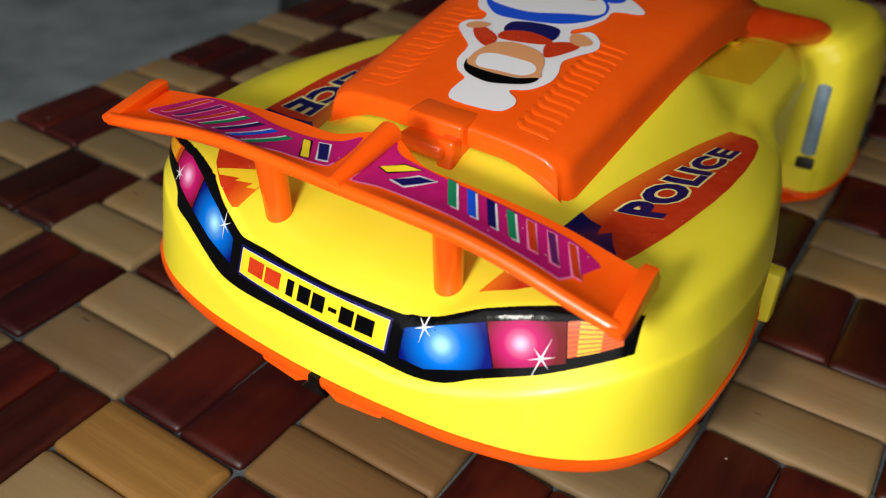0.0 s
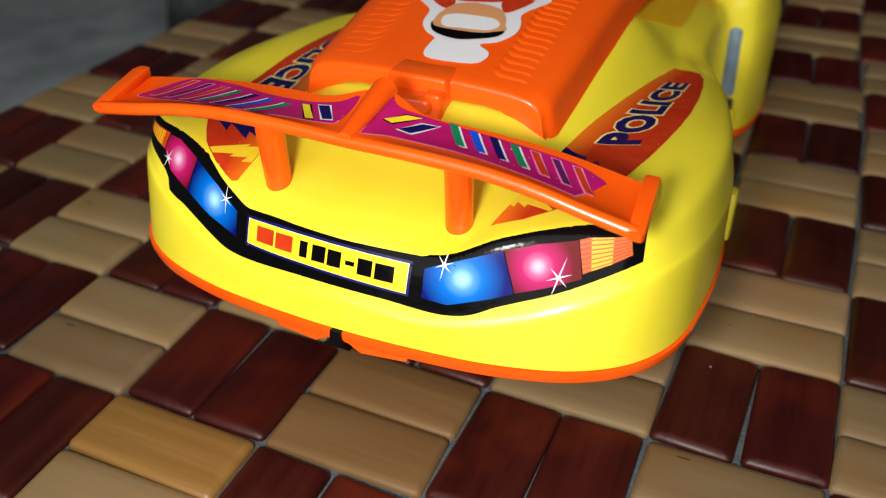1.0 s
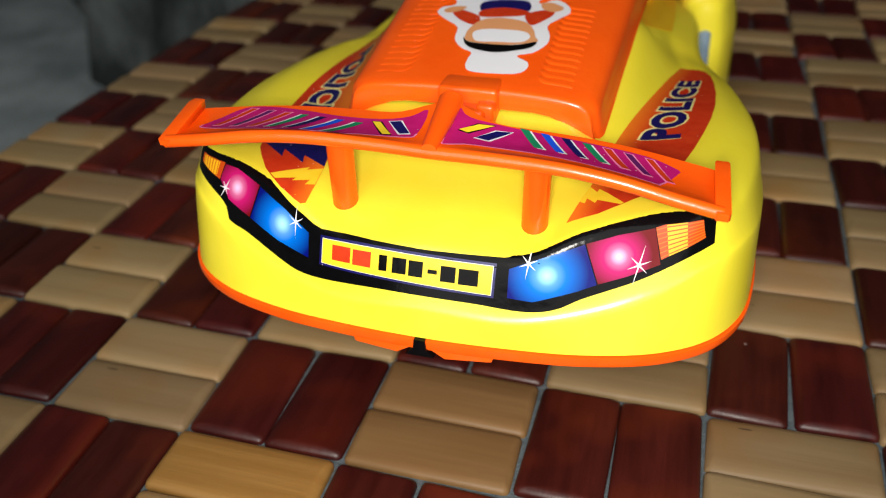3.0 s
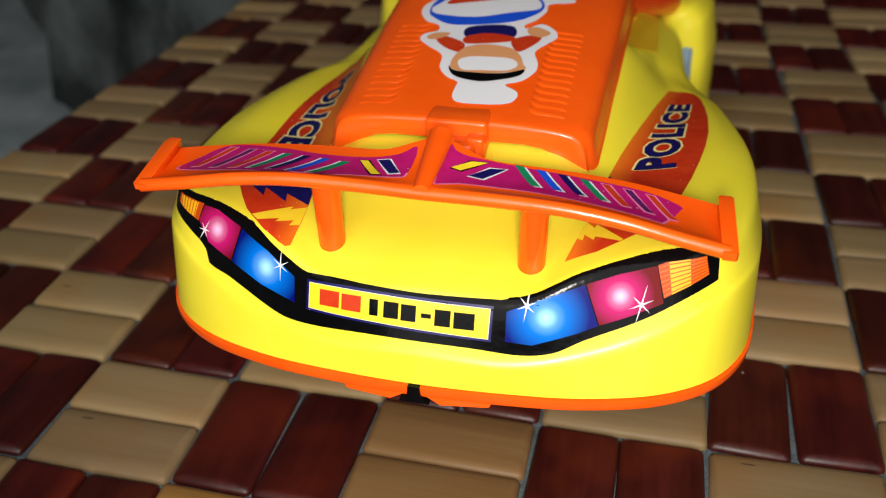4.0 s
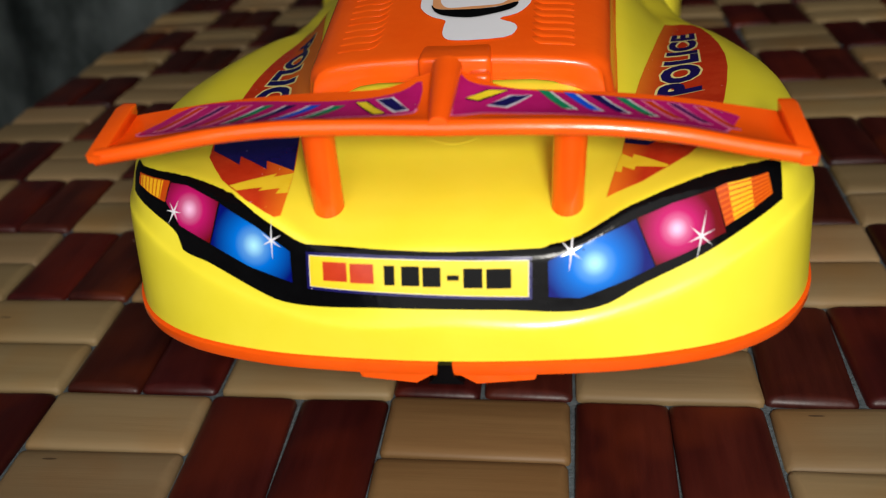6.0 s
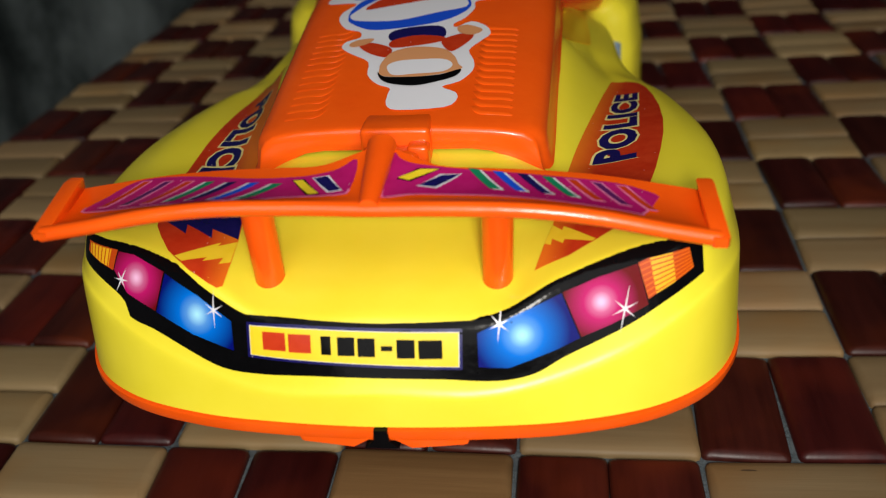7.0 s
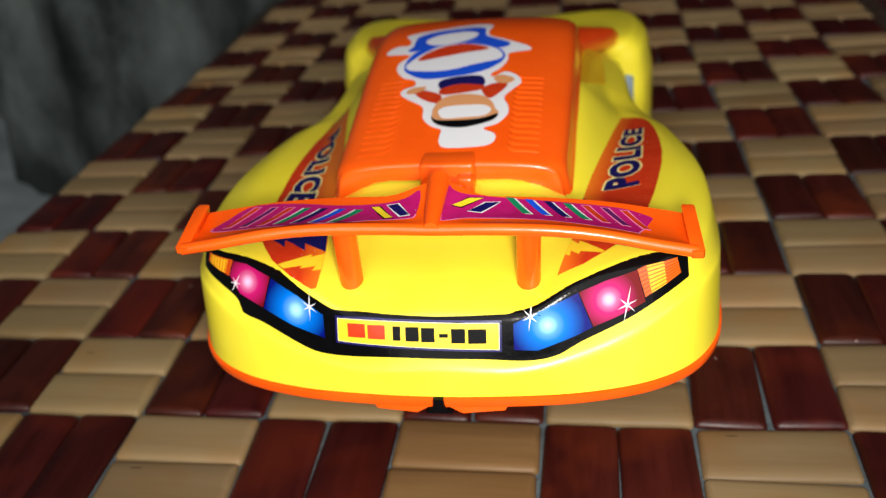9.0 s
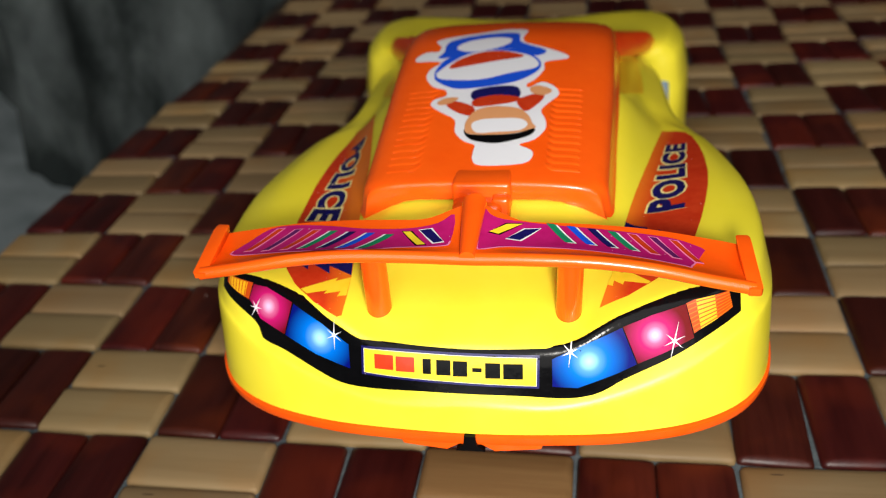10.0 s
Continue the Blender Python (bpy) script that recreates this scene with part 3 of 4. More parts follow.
# ---------------------------------------------------------------- spoiler
FRONT_Y = [(0, -3.4), (4, -5.6), (9, -7.8), (18, -7.0), (34, -6.2), (48, -7.6), (54, -8.6)]
FRONT_Z = [(0, 72.8), (4, 72.2), (11, 70.7), (25, 69.5), (40, 68.0), (54, 66.4)]
REAR_Y = [(0, -21.3), (25, -21.6), (54, -22.8)]
REAR_Z = [(0, 70.6), (12, 70.8), (25, 70.6), (35, 69.6), (45, 67.8), (54, 66.4)]
TWIST = Matrix.Translation((0.8, -14, 67)) @ Euler((0, radians(1.6), radians(1.5))).to_matrix().to_4x4() @ Matrix.Translation((0, 14, -67))


def wing_row(x):
    a = abs(x)
    fy, fz, ry, rz = (curve_at(k, a) for k in (FRONT_Y, FRONT_Z, REAR_Y, REAR_Z))
    top = []
    for t in (0, 0.12, 0.3, 0.5, 0.7, 0.86):
        top.append(Vector((x, fy + (ry - fy) * t, fz + (rz - fz) * t - 0.8 * math.sin(math.pi * t))))
    lip = [Vector((x, ry + 0.7 + 1.3 * math.cos(radians(w)), rz - 1.15 + 1.3 * math.sin(radians(w)))) for w in (80, 105, 130, 155, 180, 205, 235, 265)]
    low = lip + [Vector((x, ry + 2.6, rz - 1.8)), Vector((x, (fy + ry) / 2, (fz + rz) / 2 - 2.6)), Vector((x, fy + 0.1, fz - 1.4)), Vector((x, fy + 0.5, fz - 0.6))]
    return [TWIST @ p for p in top + low]


xs = [-53 + 106 * i / 53 for i in range(54)]
wing_rows = [wing_row(x) for x in xs]
WING_TREE = tree_of((wing_rows, True))
bm = grid_mesh(wing_rows, True)
bm.verts.ensure_lookup_table()
bm.faces.new(bm.verts[:len(wing_rows[0])])
bm.faces.new(bm.verts[-len(wing_rows[0]):])
spoiler = part("spoiler", bm, ORANGE, car, "orange plastic rear spoiler, a little askew")
for sx in (-1, 1):
    low = 0.9 if sx < 0 else 0.4
    prof = [(-23.2, 64.1 + low), (-23.5, 66.2), (-20.5, 66.9), (-10.4, 69.1), (-8.4, 68.9), (-7.8, 67.2), (-8.8, 65.4 + low), (-20, 64.0 + low)]
    rws = [[TWIST @ Vector((sx * (x - 0.22 * max(0, z - 66.0)), y, z)) for y, z in prof] for x in (51.5, 51.8, 53.8, 54.2)]
    for r in (rws[0], rws[-1]):
        c = sum(r, Vector()) / 8
        for i, p in enumerate(r):
            r[i] = p.lerp(c, 0.06)
    bm = grid_mesh(rws, True)
    bm.verts.ensure_lookup_table()
    bm.faces.new(bm.verts[:8])
    bm.faces.new(bm.verts[-8:])
    part("end_plate", bm, ORANGE, spoiler)
    # post
    rws = []
    for t in [i / 6 for i in range(7)]:
        z = 49.5 + (19.8 if sx < 0 else 18.6) * t
        rws.append([Vector((sx * 19.6 + (0.6 * t if sx < 0 else 0.8 * t) + 2.6 * math.cos(a), -12.7 - 2.7 * t + (2.6 + 0.7 * t) * math.sin(a), z)) for a in [2 * math.pi * k / 20 for k in range(20)]])
    part("post", grid_mesh(rws, True), ORANGE, spoiler)
# ridge along the middle of the wing
rws = []
for t in [i / 8 for i in range(9)]:
    y, z, w = -21.6 + 17.2 * t, 70.4 + 2.6 * t, 1.5 + 1.0 * t
    rws.append([TWIST @ Vector((w * math.cos(a), y, z + (1.2 + 0.9 * t) * math.sin(a))) for a in [2 * math.pi * k / 14 for k in range(14)]])
bm = grid_mesh(rws, True)
bm.verts.ensure_lookup_table()
bm.faces.new(bm.verts[:14])
bm.faces.new(bm.verts[-14:])
part("ridge", bm, ORANGE, spoiler)

# ---------------------------------------------------------------- stickers
# lamp strip across the tail
UP = [(-55.8, 57.3), (-45, 57.5), (-36, 55.6), (-27, 51.5), (-21.5, 49.4), (15.6, 48.9), (19.4, 50.3), (24.9, 53.0), (30.4, 55.0), (41.4, 57.2), (53, 57.4)]
DOWN = [(-56.2, 52.6), (-50.5, 50.4), (-46.3, 48.2), (-45.7, 46.2), (-40, 44.6), (-29, 40.4), (-24, 39.7), (-9, 40.1), (10, 39.9), (20.6, 39.2), (26, 39.9), (30.6, 42.0), (41.5, 46.0), (53.6, 51.3)]
span = [i / 110 for i in range(111)]
band = [(x, curve_at(DOWN, x)) for x in [-56.2 + 109.8 * t for t in span]] + [(x, curve_at(UP, x)) for x in [53.2 - 109.0 * t for t in span]]
strip = sticker("tail_sticker", band, BODY_TREE, "back", 0.17, PRINT_AND_SHADE_BLACK, car, "black tail sticker with printed lamps and plate", cut=0.45)
sticker("plate_border", [(-22.2, 42.5), (14.2, 41.4), (14.3, 47.9), (-22.1, 48.4)], BODY_TREE, "back", 0.20, NAVY_PRINT, strip)
sticker("plate_rim", [(-21.7, 42.95), (13.7, 41.85), (13.8, 47.45), (-21.6, 47.95)], BODY_TREE, "back", 0.24, WHITE_PRINT, strip)
sticker("plate", [(-21.6, 43.03), (13.6, 41.93), (13.7, 47.37), (-21.5, 47.87)], BODY_TREE, "back", 0.28, YELLOW_PRINT, strip, "yellow plate with plain bars")
for a, w, mat in ((-19.3, 4.0, RED_PRINT), (-14.8, 3.9, RED_PRINT), (-9.2, 1.7, PRINT_AND_SHADE_BLACK), (-6.4, 2.9, PRINT_AND_SHADE_BLACK), (-3.0, 2.9, PRINT_AND_SHADE_BLACK), (0.9, 1.9, PRINT_AND_SHADE_BLACK), (3.5, 3.0, PRINT_AND_SHADE_BLACK),
                 (7.1, 3.9, PRINT_AND_SHADE_BLACK)):
    h = 0.8 if w == 1.9 else 3.0
    m = 45.0 - 0.03 * a
    sticker("plate_bar", [(a, m - h / 2), (a + w, m - h / 2), (a + w, m + h / 2), (a, m + h / 2)], BODY_TREE, "back", 0.34, mat, strip)


def on_tail(x, z):
    return BODY_TREE.ray_cast(Vector((x, -200, z)), Vector((0, 1, 0)))[0]


LAMPS = [("blue_lamp", [(16.8, 41.7), (21.7, 41.2), (29.4, 43.4), (33.2, 44.8), (30.2, 52.2), (23.8, 49.9), (16.7, 47.2)], BLUE_LAMP, (23.9, 46.4), "printed blue lamp"),
         ("pink_lamp", [(33.4, 44.9), (38.2, 46.3), (44.3, 48.4), (42.5, 54.7), (35.9, 53.7), (30.4, 52.3)], PINK_LAMP, (36.6, 50.0), "printed pink lamp"),
         ("amber_lamp", [(42.6, 54.8), (44.2, 55.2), (48.2, 55.5), (51.0, 55.8), (51.8, 52.6), (48.8, 51.1), (45.4, 49.7), (44.3, 49.2)], DEEP_ORANGE, (0, 0), "printed amber lamp"),
         ("amber_panel", [(44.5, 55.2), (48.2, 55.5), (48.8, 51.1), (45.6, 49.8)], AMBER_PRINT, (0, 0), ""),
         ("blue_lamp", [(-24.9, 48.2), (-24.8, 43.2), (-32.5, 44.9), (-39.6, 47.6), (-37.5, 54.0), (-31.0, 51.5)], BLUE_LAMP, (-31.4, 48.4), "printed blue lamp"),
         ("pink_lamp", [(-39.8, 47.7), (-45.7, 49.6), (-48.4, 52.9), (-47.3, 55.9), (-44, 55.8), (-37.8, 54.2)], PINK_LAMP, (-43.6, 52.4), "printed pink lamp"),
         ("amber_lamp", [(-48.6, 52.8), (-51.4, 53.5), (-54.4, 54.5), (-54.2, 56.2), (-50.5, 56.2), (-47.5, 56.1)], DEEP_ORANGE, (0, 0), "printed amber lamp"),
         ("amber_panel", [(-49.6, 53.2), (-51.4, 53.6), (-53.8, 54.4), (-53.6, 56.1), (-48.8, 56.0)], AMBER_PRINT, (0, 0), "")]
for nm, line, mat, mid, label in LAMPS:
    sticker(nm, line, BODY_TREE, "back", 0.28 if nm == "amber_panel" else 0.22, mat, strip, label, on_tail(*mid) if mid[1] else (0, 0, 0))
for i in range(7):
    t = (i + 0.5) / 7
    edges = [Vector(p).lerp(Vector(q), t) for p, q in (((44.3, 49.2), (42.6, 54.8)), ((45.6, 49.8), (44.5, 55.2)), ((48.8, 51.1), (48.2, 55.5)), ((51.8, 52.6), (51.0, 55.8)))]
    for k, mat in enumerate((ORANGE_PRINT, DEEP_ORANGE, ORANGE_PRINT)):
        sticker("amber_line", slab(edges[k], edges[k + 1], 0.2), BODY_TREE, "back", 0.33, mat, strip)
for i in range(6):
    t = (i + 0.5) / 6
    sticker("amber_line", slab((-49.4 - 4.3 * t, 53.15 + 1.2 * t), (-48.7 - 5.0 * t, 56.1), 0.2), BODY_TREE, "back", 0.33, DEEP_ORANGE, strip)
for a, b, r, turn in ((20.3, 48.4, 3.0, 8), (40.4, 48.4, 3.7, 12), (-28.0, 49.6, 3.2, 0), (-46.7, 51.6, 2.4, 30)):
    sticker("sparkle", star(a, b, r, 0.30, turn), BODY_TREE, "back", 0.38, WHITE_PRINT, strip, "white printed sparkle")

# side flashes with lettering
RIGHT_FLASH = [(41.9, 66.3), (45.4, 66.7), (48.0, 66.0), (49.5, 62.5), (50.6, 55), (51.2, 46), (51.2, 36), (50.6, 28), (49.4, 20), (47.8, 12.4), (45.6, 5.5), (42.5, -0.6), (39.2, -5.3), (35.8, -8.1), (31.5, -11.1), (25.9, -13.2), (27.4, -7.1), (28.8, -2.0), (29.8, 3.5), (31.3, 11.2),
               (33.4, 21), (37.2, 40)]
LEFT_FLASH = [(-38, 72), (-34.6, 52), (-31.6, 33.5), (-29.8, 16.5), (-28.6, 5), (-27.3, -2), (-26.9, -6), (-26.7, -11.4), (-26.7, -17.1), (-27.6, -17.5), (-29.2, -16.9), (-32.9, -15), (-36, -12.6), (-38, -10.8),
              (-40.4, -7.3), (-42.3, -4), (-43.6, 2), (-44.4, 12), (-44.8, 27), (-44.4, 50), (-43, 68)]
LEFT_BOLT = [(-36.4, -12.1), (-29.6, -7.0), (-29.9, -8.1), (-26.9, -6.2), (-26.8, -11.6), (-28.6, -12.5), (-28.2, -10.8), (-31.4, -12.5), (-31.0, -11.4), (-34.8, -13.2)]
RIGHT_BOLT = [(28.8, -2.3), (30.4, -4.1), (30.7, -3.0), (32.5, -4.5), (36.0, -7.8), (35.4, -8.3), (30.8, -6.7), (30.5, -7.7), (28.7, -6.1), (28.5, -7.7), (27.4, -7.1)]
LEFT_ZIG = [(-42.3, -1.6), (-36.4, -5.9), (-37.0, -3.0), (-31.6, -6.2), (-32.2, -3.6), (-27.0, -5.6), (-28.6, 5), (-29.2, 7), (-33, 10), (-35, 6.5), (-38, 9), (-40, 5.5), (-43.8, 8.4), (-43.4, 2)]
RIGHT_ZIG = [(29.8, 4), (31.2, 11.0), (36.0, 10.2), (36.5, 7.8), (38.6, 9.2), (40.8, 6.0), (43.4, 3.2), (42.3, -0.4), (38.6, -2.2), (35, 0.6), (33, -0.6), (29.4, 0.8)]


def lay_words(text, a, b, tall_a, tall_b, fat, lean):
    """Flat lettering stretched along the line a to b, its height running from tall_a to tall_b."""
    bm = words(text, fat)
    lo, hi = min(v.co.x for v in bm.verts), max(v.co.x for v in bm.verts)
    d, u = min(v.co.y for v in bm.verts), max(v.co.y for v in bm.verts)
    a, b = Vector(a), Vector(b)
    n = (b - a).normalized()
    run, n = n, Vector((-n.y, n.x))
    for v in bm.verts:
        t = (v.co.x - lo) / (hi - lo)
        k = (v.co.y - (d + u) / 2) / (u - d)
        v.co.xy = a.lerp(b, t) + (n - run * lean) * k * (tall_a + (tall_b - tall_a) * t)
    return bm


on_side = lambda pts: [(a, b + curve_at([(0, 0.0), (12, 4.0), (20, 4.8), (66, 3.0)], b)) for a, b in pts]
for line, bolt, zig, a, b, tall, lean in ((RIGHT_FLASH, RIGHT_BOLT, RIGHT_ZIG, (40.3, 16.0), (45.0, 55.5), (8.7, 4.9), 0.30), (LEFT_FLASH, LEFT_BOLT, LEFT_ZIG, (-38.9, 53.5), (-38.8, 11.0), (4.2, 7.5), 0.12)):
    flash = sticker("side_flash", on_side(line), BODY_TREE, "top", 0.14, FLASH_PRINT, car, "red side sticker with police lettering and a yellow bolt", cut=1.5)
    sticker("navy_zigzag", on_side(zig), BODY_TREE, "top", 0.22, NAVY_PRINT, flash)
    sticker("yellow_bolt", bolt, BODY_TREE, "top", 0.22, YELLOW_PRINT, flash, "yellow printed lightning bolt")
    for fat, grow_by, lift, mat, nm in ((0.100, 1.10, 0.22, PALE_PRINT, "letter_outline"), (0.052, 0.98, 0.32, NAVY_PRINT, "lettering")):
        bm = lay_words("POLICE", *on_side((a, b)), tall[0] * grow_by, tall[1] * grow_by, fat, lean)
        part(nm, press(bm, BODY_TREE, "top", lift, 2.0), mat, flash, "navy police lettering" if nm == "lettering" else "")

# die-cut sticker on the roof, as plain fields of colour
ROOF_LINE = [(-20.2, 83), (-16.7, 85.4), (-8.7, 88), (-0.6, 91.4), (4.9, 90), (4.1, 83.2), (5.1, 79.6), (8.4, 77.4), (16.3, 71.8), (16.4, 69.2), (11.1, 67.3), (11, 63.3), (9.2, 58.5), (7, 55.9), 
             (7.7, 54.3), (10.8, 56.9), (14.1, 54.8), (15.3, 51.3), (13.3, 47.8), (11.3, 43.9), (12.6, 39.9), (12.7, 36), (10.4, 31.7), (7.1, 29.6), (9.9, 27.5), (10.4, 24.8), (8.2, 21.9), (-0.6, 21), (-3.1, 23.1), (-3.3, 27.2), (-3.3, 29.4), (-6.1, 31.2), (-8.6, 35), (-9.3, 40.1), (-13.2, 43.6), (-16.2, 46.8), (-15.7, 49.6), (-13, 51.1), (-13.6, 53.9), (-16.9, 55.6), (-19.5, 60.1), (-19.4, 64.5), (-17, 68.7), (-23.6, 70.2), (-24.3, 72.7), (-22, 75.6), (-18.7, 75.3), (-18.3, 78.7)]
on_lid = lambda pts: [(a, b + curve_at([(18, -1.8), (35, -2.2), (50, -1.4), (62, -0.5), (75, 0.0)], b)) for a, b in pts]
stick = sticker("roof_sticker", smooth_loop(on_lid(ROOF_LINE), 3), CANOPY_TREE, "top", 0.28, WHITE_PRINT, car, "white die-cut sticker with plain colour fields")
FIELDS = [("blue_field", [(-17.6, 61.2), (-16.4, 58.2), (-11.4, 54.4), (-5.4, 54.4), (1.9, 56.1), (6.3, 58.6), (9.4, 62.5), (10, 66.4), (7.9, 70.6), (1.4, 75.2), (-7.3, 75), (-14.9, 71), (-17.4, 65.6)], BLUE_PRINT),
          ("pale_field", [(-17.2, 61.7), (-15, 59.1), (-5.7, 58.2), (3.1, 61.6), (9, 64.3), (8.5, 68.6), (4.7, 72.1), (-2.5, 74.4), (-8.8, 73.3), (-13.8, 68.2), (-16.4, 64)], WHITE_PRINT),
          ("crimson_field", [(-14.1, 64.6), (-12.3, 69), (-7.1, 73.1), (-0.9, 73.9), (5.3, 70.4), (-2, 67.9), (-8, 66)], RED_PRINT),
          ("upper_blue_field", [(-16.9, 74.5), (-16.2, 81.6), (-8.4, 85.8), (2.2, 86.8), (3.8, 79.7), (10.9, 73.9), (7.9, 70.6), (1.4, 75.2), (-7.3, 75), (-14.9, 71), (-18.1, 71.2)], BLUE_PRINT),
          ("upper_pale_field", [(-13.7, 77), (-10.4, 81.4), (-3.3, 83.5), (0.9, 82.1), (0.4, 78.4), (-4.1, 75), (-10.4, 73.9)], WHITE_PRINT),
          ("navy_field", [(-6.3, 52.7), (-0.9, 54.7), (4.7, 54.4), (5.4, 49.5), (-0.6, 50.1), (-5.6, 48.5)], NAVY_PRINT),
          ("red_field", [(-5.6, 48.5), (-0.6, 50.6), (5.4, 49.7), (5.1, 47.6), (-0.3, 45.9), (-5.2, 45.5)], RED_PRINT),
          ("red_sleeve", [(-12.4, 46.9), (-10.4, 48.2), (-5.3, 45.3), (-5.4, 41.4), (-9.5, 43.3)], RED_PRINT),
          ("red_sleeve", [(5.4, 48.3), (8.9, 50.8), (11.8, 50.3), (10.5, 46.6), (7.8, 43.2), (5.8, 45.5)], RED_PRINT),
          ("tan_patch", [(-14.7, 47.9), (-13.1, 49.6), (-9.7, 49.8), (-10.4, 47.9), (-12.3, 46.7), (-14, 46.6)], TAN_PRINT),
          ("tan_patch", [(8, 53.8), (10.1, 54.8), (13.1, 53.3), (13.3, 51.8), (11.3, 50.3), (8.8, 51.3)], TAN_PRINT),
          ("tan_field", [(-6, 40.3), (-4.4, 43.6), (-0.2, 45.2), (5.6, 44.4), (8.3, 41.6), (9.6, 38.1), (10.2, 35.9), (3.4, 33.4), (-5, 33.7), (-6.4, 37)], TAN_PRINT),
          ("band_field", [(-4.9, 37.6), (-2.9, 39.5), (1.6, 40), (6.5, 39.9), (8.5, 37.7), (6.8, 35.1), (1.3, 34.3), (-3.3, 34.1)], WHITE_PRINT),
          ("black_field", [(-6.5, 35.5), (-4.9, 33.5), (0.7, 33.1), (6.2, 33.8), (10.2, 35.9), (9.6, 33.4), (6.3, 31.3), (1.6, 29.7), (-3.3, 30.7), (-5.6, 32.7)], PRINT_AND_SHADE_BLACK)]
for i, (nm, pts, mat) in enumerate(FIELDS):
    sticker(nm, smooth_loop(on_lid(pts), 4), CANOPY_TREE, "top", 0.33 + 0.02 * i, mat, stick)

# magenta stickers on the wing
LEFT_WING = [(-47.6, -17.8), (-45, -14.2), (-41.5, -11.0), (-36, -10.4), (-28.5, -11.2), (-21, -12.4), (-11.7, -12.6), (-6, -11.8), (-3, -10.0), (-2.8, -16.6), (-4.4, -18.2), (-13, -19.0), (-19, -21.0), (-24, -21.2), (-30, -20.4),
             (-42, -19.0)]
RIGHT_WING = [(2.6, -18.2), (2.8, -12.5), (3.0, -8.2), (4.2, -9.6), (7, -10.5), (14, -10.2), (28, -9.9), (39, -10.0), (44.4, -11.3), (45.6, -12.0), (45.4, -12.6), (42.6, -17.9), (41.4, -18.3), (30, -17.6), (19.5, -16.9), (9, -17.4), (4, -18.8)]
STRIPES = [GREEN_PRINT, BLUE_PRINT, NAVY_PRINT, GREEN_PRINT, RED_PRINT, PURPLE_PRINT, RED_PRINT]


def on_wing(pts):
    return [(a, b + 2.4 * max(0, min(1, (b + 18) / 8))) for a, b in pts]


def stripe(quad, mat, edge, under, shift=None):
    """A coloured stripe on an edge line: along one side if shifted, else all round."""
    quad = on_wing(quad)
    mid = Vector((sum(p[0] for p in quad) / 4, sum(p[1] for p in quad) / 4))
    wide = [tuple(mid + (Vector(p) - mid) * 1.0 + Vector((math.copysign(0.28, p[0] - mid.x - (p[1] - mid.y) * (quad[0][0] - quad[3][0]) / (quad[0][1] - quad[3][1])), math.copysign(0.28, p[1] - mid.y)))) for p in quad]
    if shift:
        wide = [(p[0] + shift[0], p[1] + shift[1]) for p in quad]
    sticker("stripe_edge", wide, WING_TREE, "top", 0.22, edge, under)
    sticker("stripe", quad, WING_TREE, "top", 0.29, mat, under)


for sx, line in ((-1, LEFT_WING), (1, RIGHT_WING)):
    loop = smooth_loop(on_wing(line), 3)
    rim = sticker("wing_sticker", loop, WING_TREE, "top", 0.14, MAGENTA_PRINT, car, "magenta wing sticker with coloured slanting stripes")
    for k in range(len(loop)):
        if loop[k][1] < -15.0 and loop[k - 1][1] < -15.0:
            sticker("pink_rim", slab(loop[k - 1], loop[k], 0.35), WING_TREE, "top", 0.20, PINK_LINE, rim)
    for i, mat in enumerate(STRIPES):
        if sx > 0:
            t, b = (16.0 + 3.97 * i, -10.0 - 0.13 * i), (20.0 + 4.03 * i, -14.8 - 0.22 * i)
        else:
            t, b = (-15.3 - 4.0 * i, -14.3 + 0.50 * i), (-19.8 - 4.05 * i, -20.2 + 0.48 * i)
        w = 0.85 - 0.03 * i
        stripe([(t[0] - w, t[1]), (t[0] + w, t[1]), (b[0] + w, b[1]), (b[0] - w, b[1])], mat, WHITE_PRINT if i < 4 else PINK_LINE, rim, (sx * 0.55, -0.12 * sx) if i < 4 else None)
    if sx > 0:
        stripe([(7.6, -11.6), (10.6, -11.0), (6.2, -14.2), (4.4, -13.8)], YELLOW_PRINT, PRINT_AND_SHADE_BLACK, rim)
        stripe([(11.2, -12.2), (14.1, -11.6), (10.5, -15.2), (7.9, -15.1)], NAVY_PRINT, WHITE_PRINT, rim)
    else:
        stripe([(-12.9, -13.6), (-11.3, -13.6), (-7.5, -17.6), (-9.1, -17.8)], YELLOW_PRINT, PRINT_AND_SHADE_BLACK, rim)
        stripe([(-9.5, -13.4), (-7.3, -13.2), (-4.1, -16.8), (-5.9, -17.2)], NAVY_PRINT, WHITE_PRINT, rim)

# ---------------------------------------------------------------- mat, table and surroundings
COLS, ROWS_OF = range(-6, 5), range(-5, 14)
mat_base = tagged(new("bamboo_mat"), "checkered bamboo tile mat of pale and dark red tiles", "mat")
mat_base["base"] = (0.0, 0.0, 0.0)


COLUMN_X = [(-6, -214), (-5, -180), (-4, -146), (-3, -111.5), (-2, -75.5), (-1, -37), (0, 1), (1, 39.5), (2, 77), (3, 113), (4, 150), (5, 187)]
ROW_Y = [(-5, -179), (-1, -34), (0, 2), (1, 38), (2, 74), (3, 108.5), (4, 141), (6, 208), (8, 269), (10, 328), (12, 387), (14, 446)]


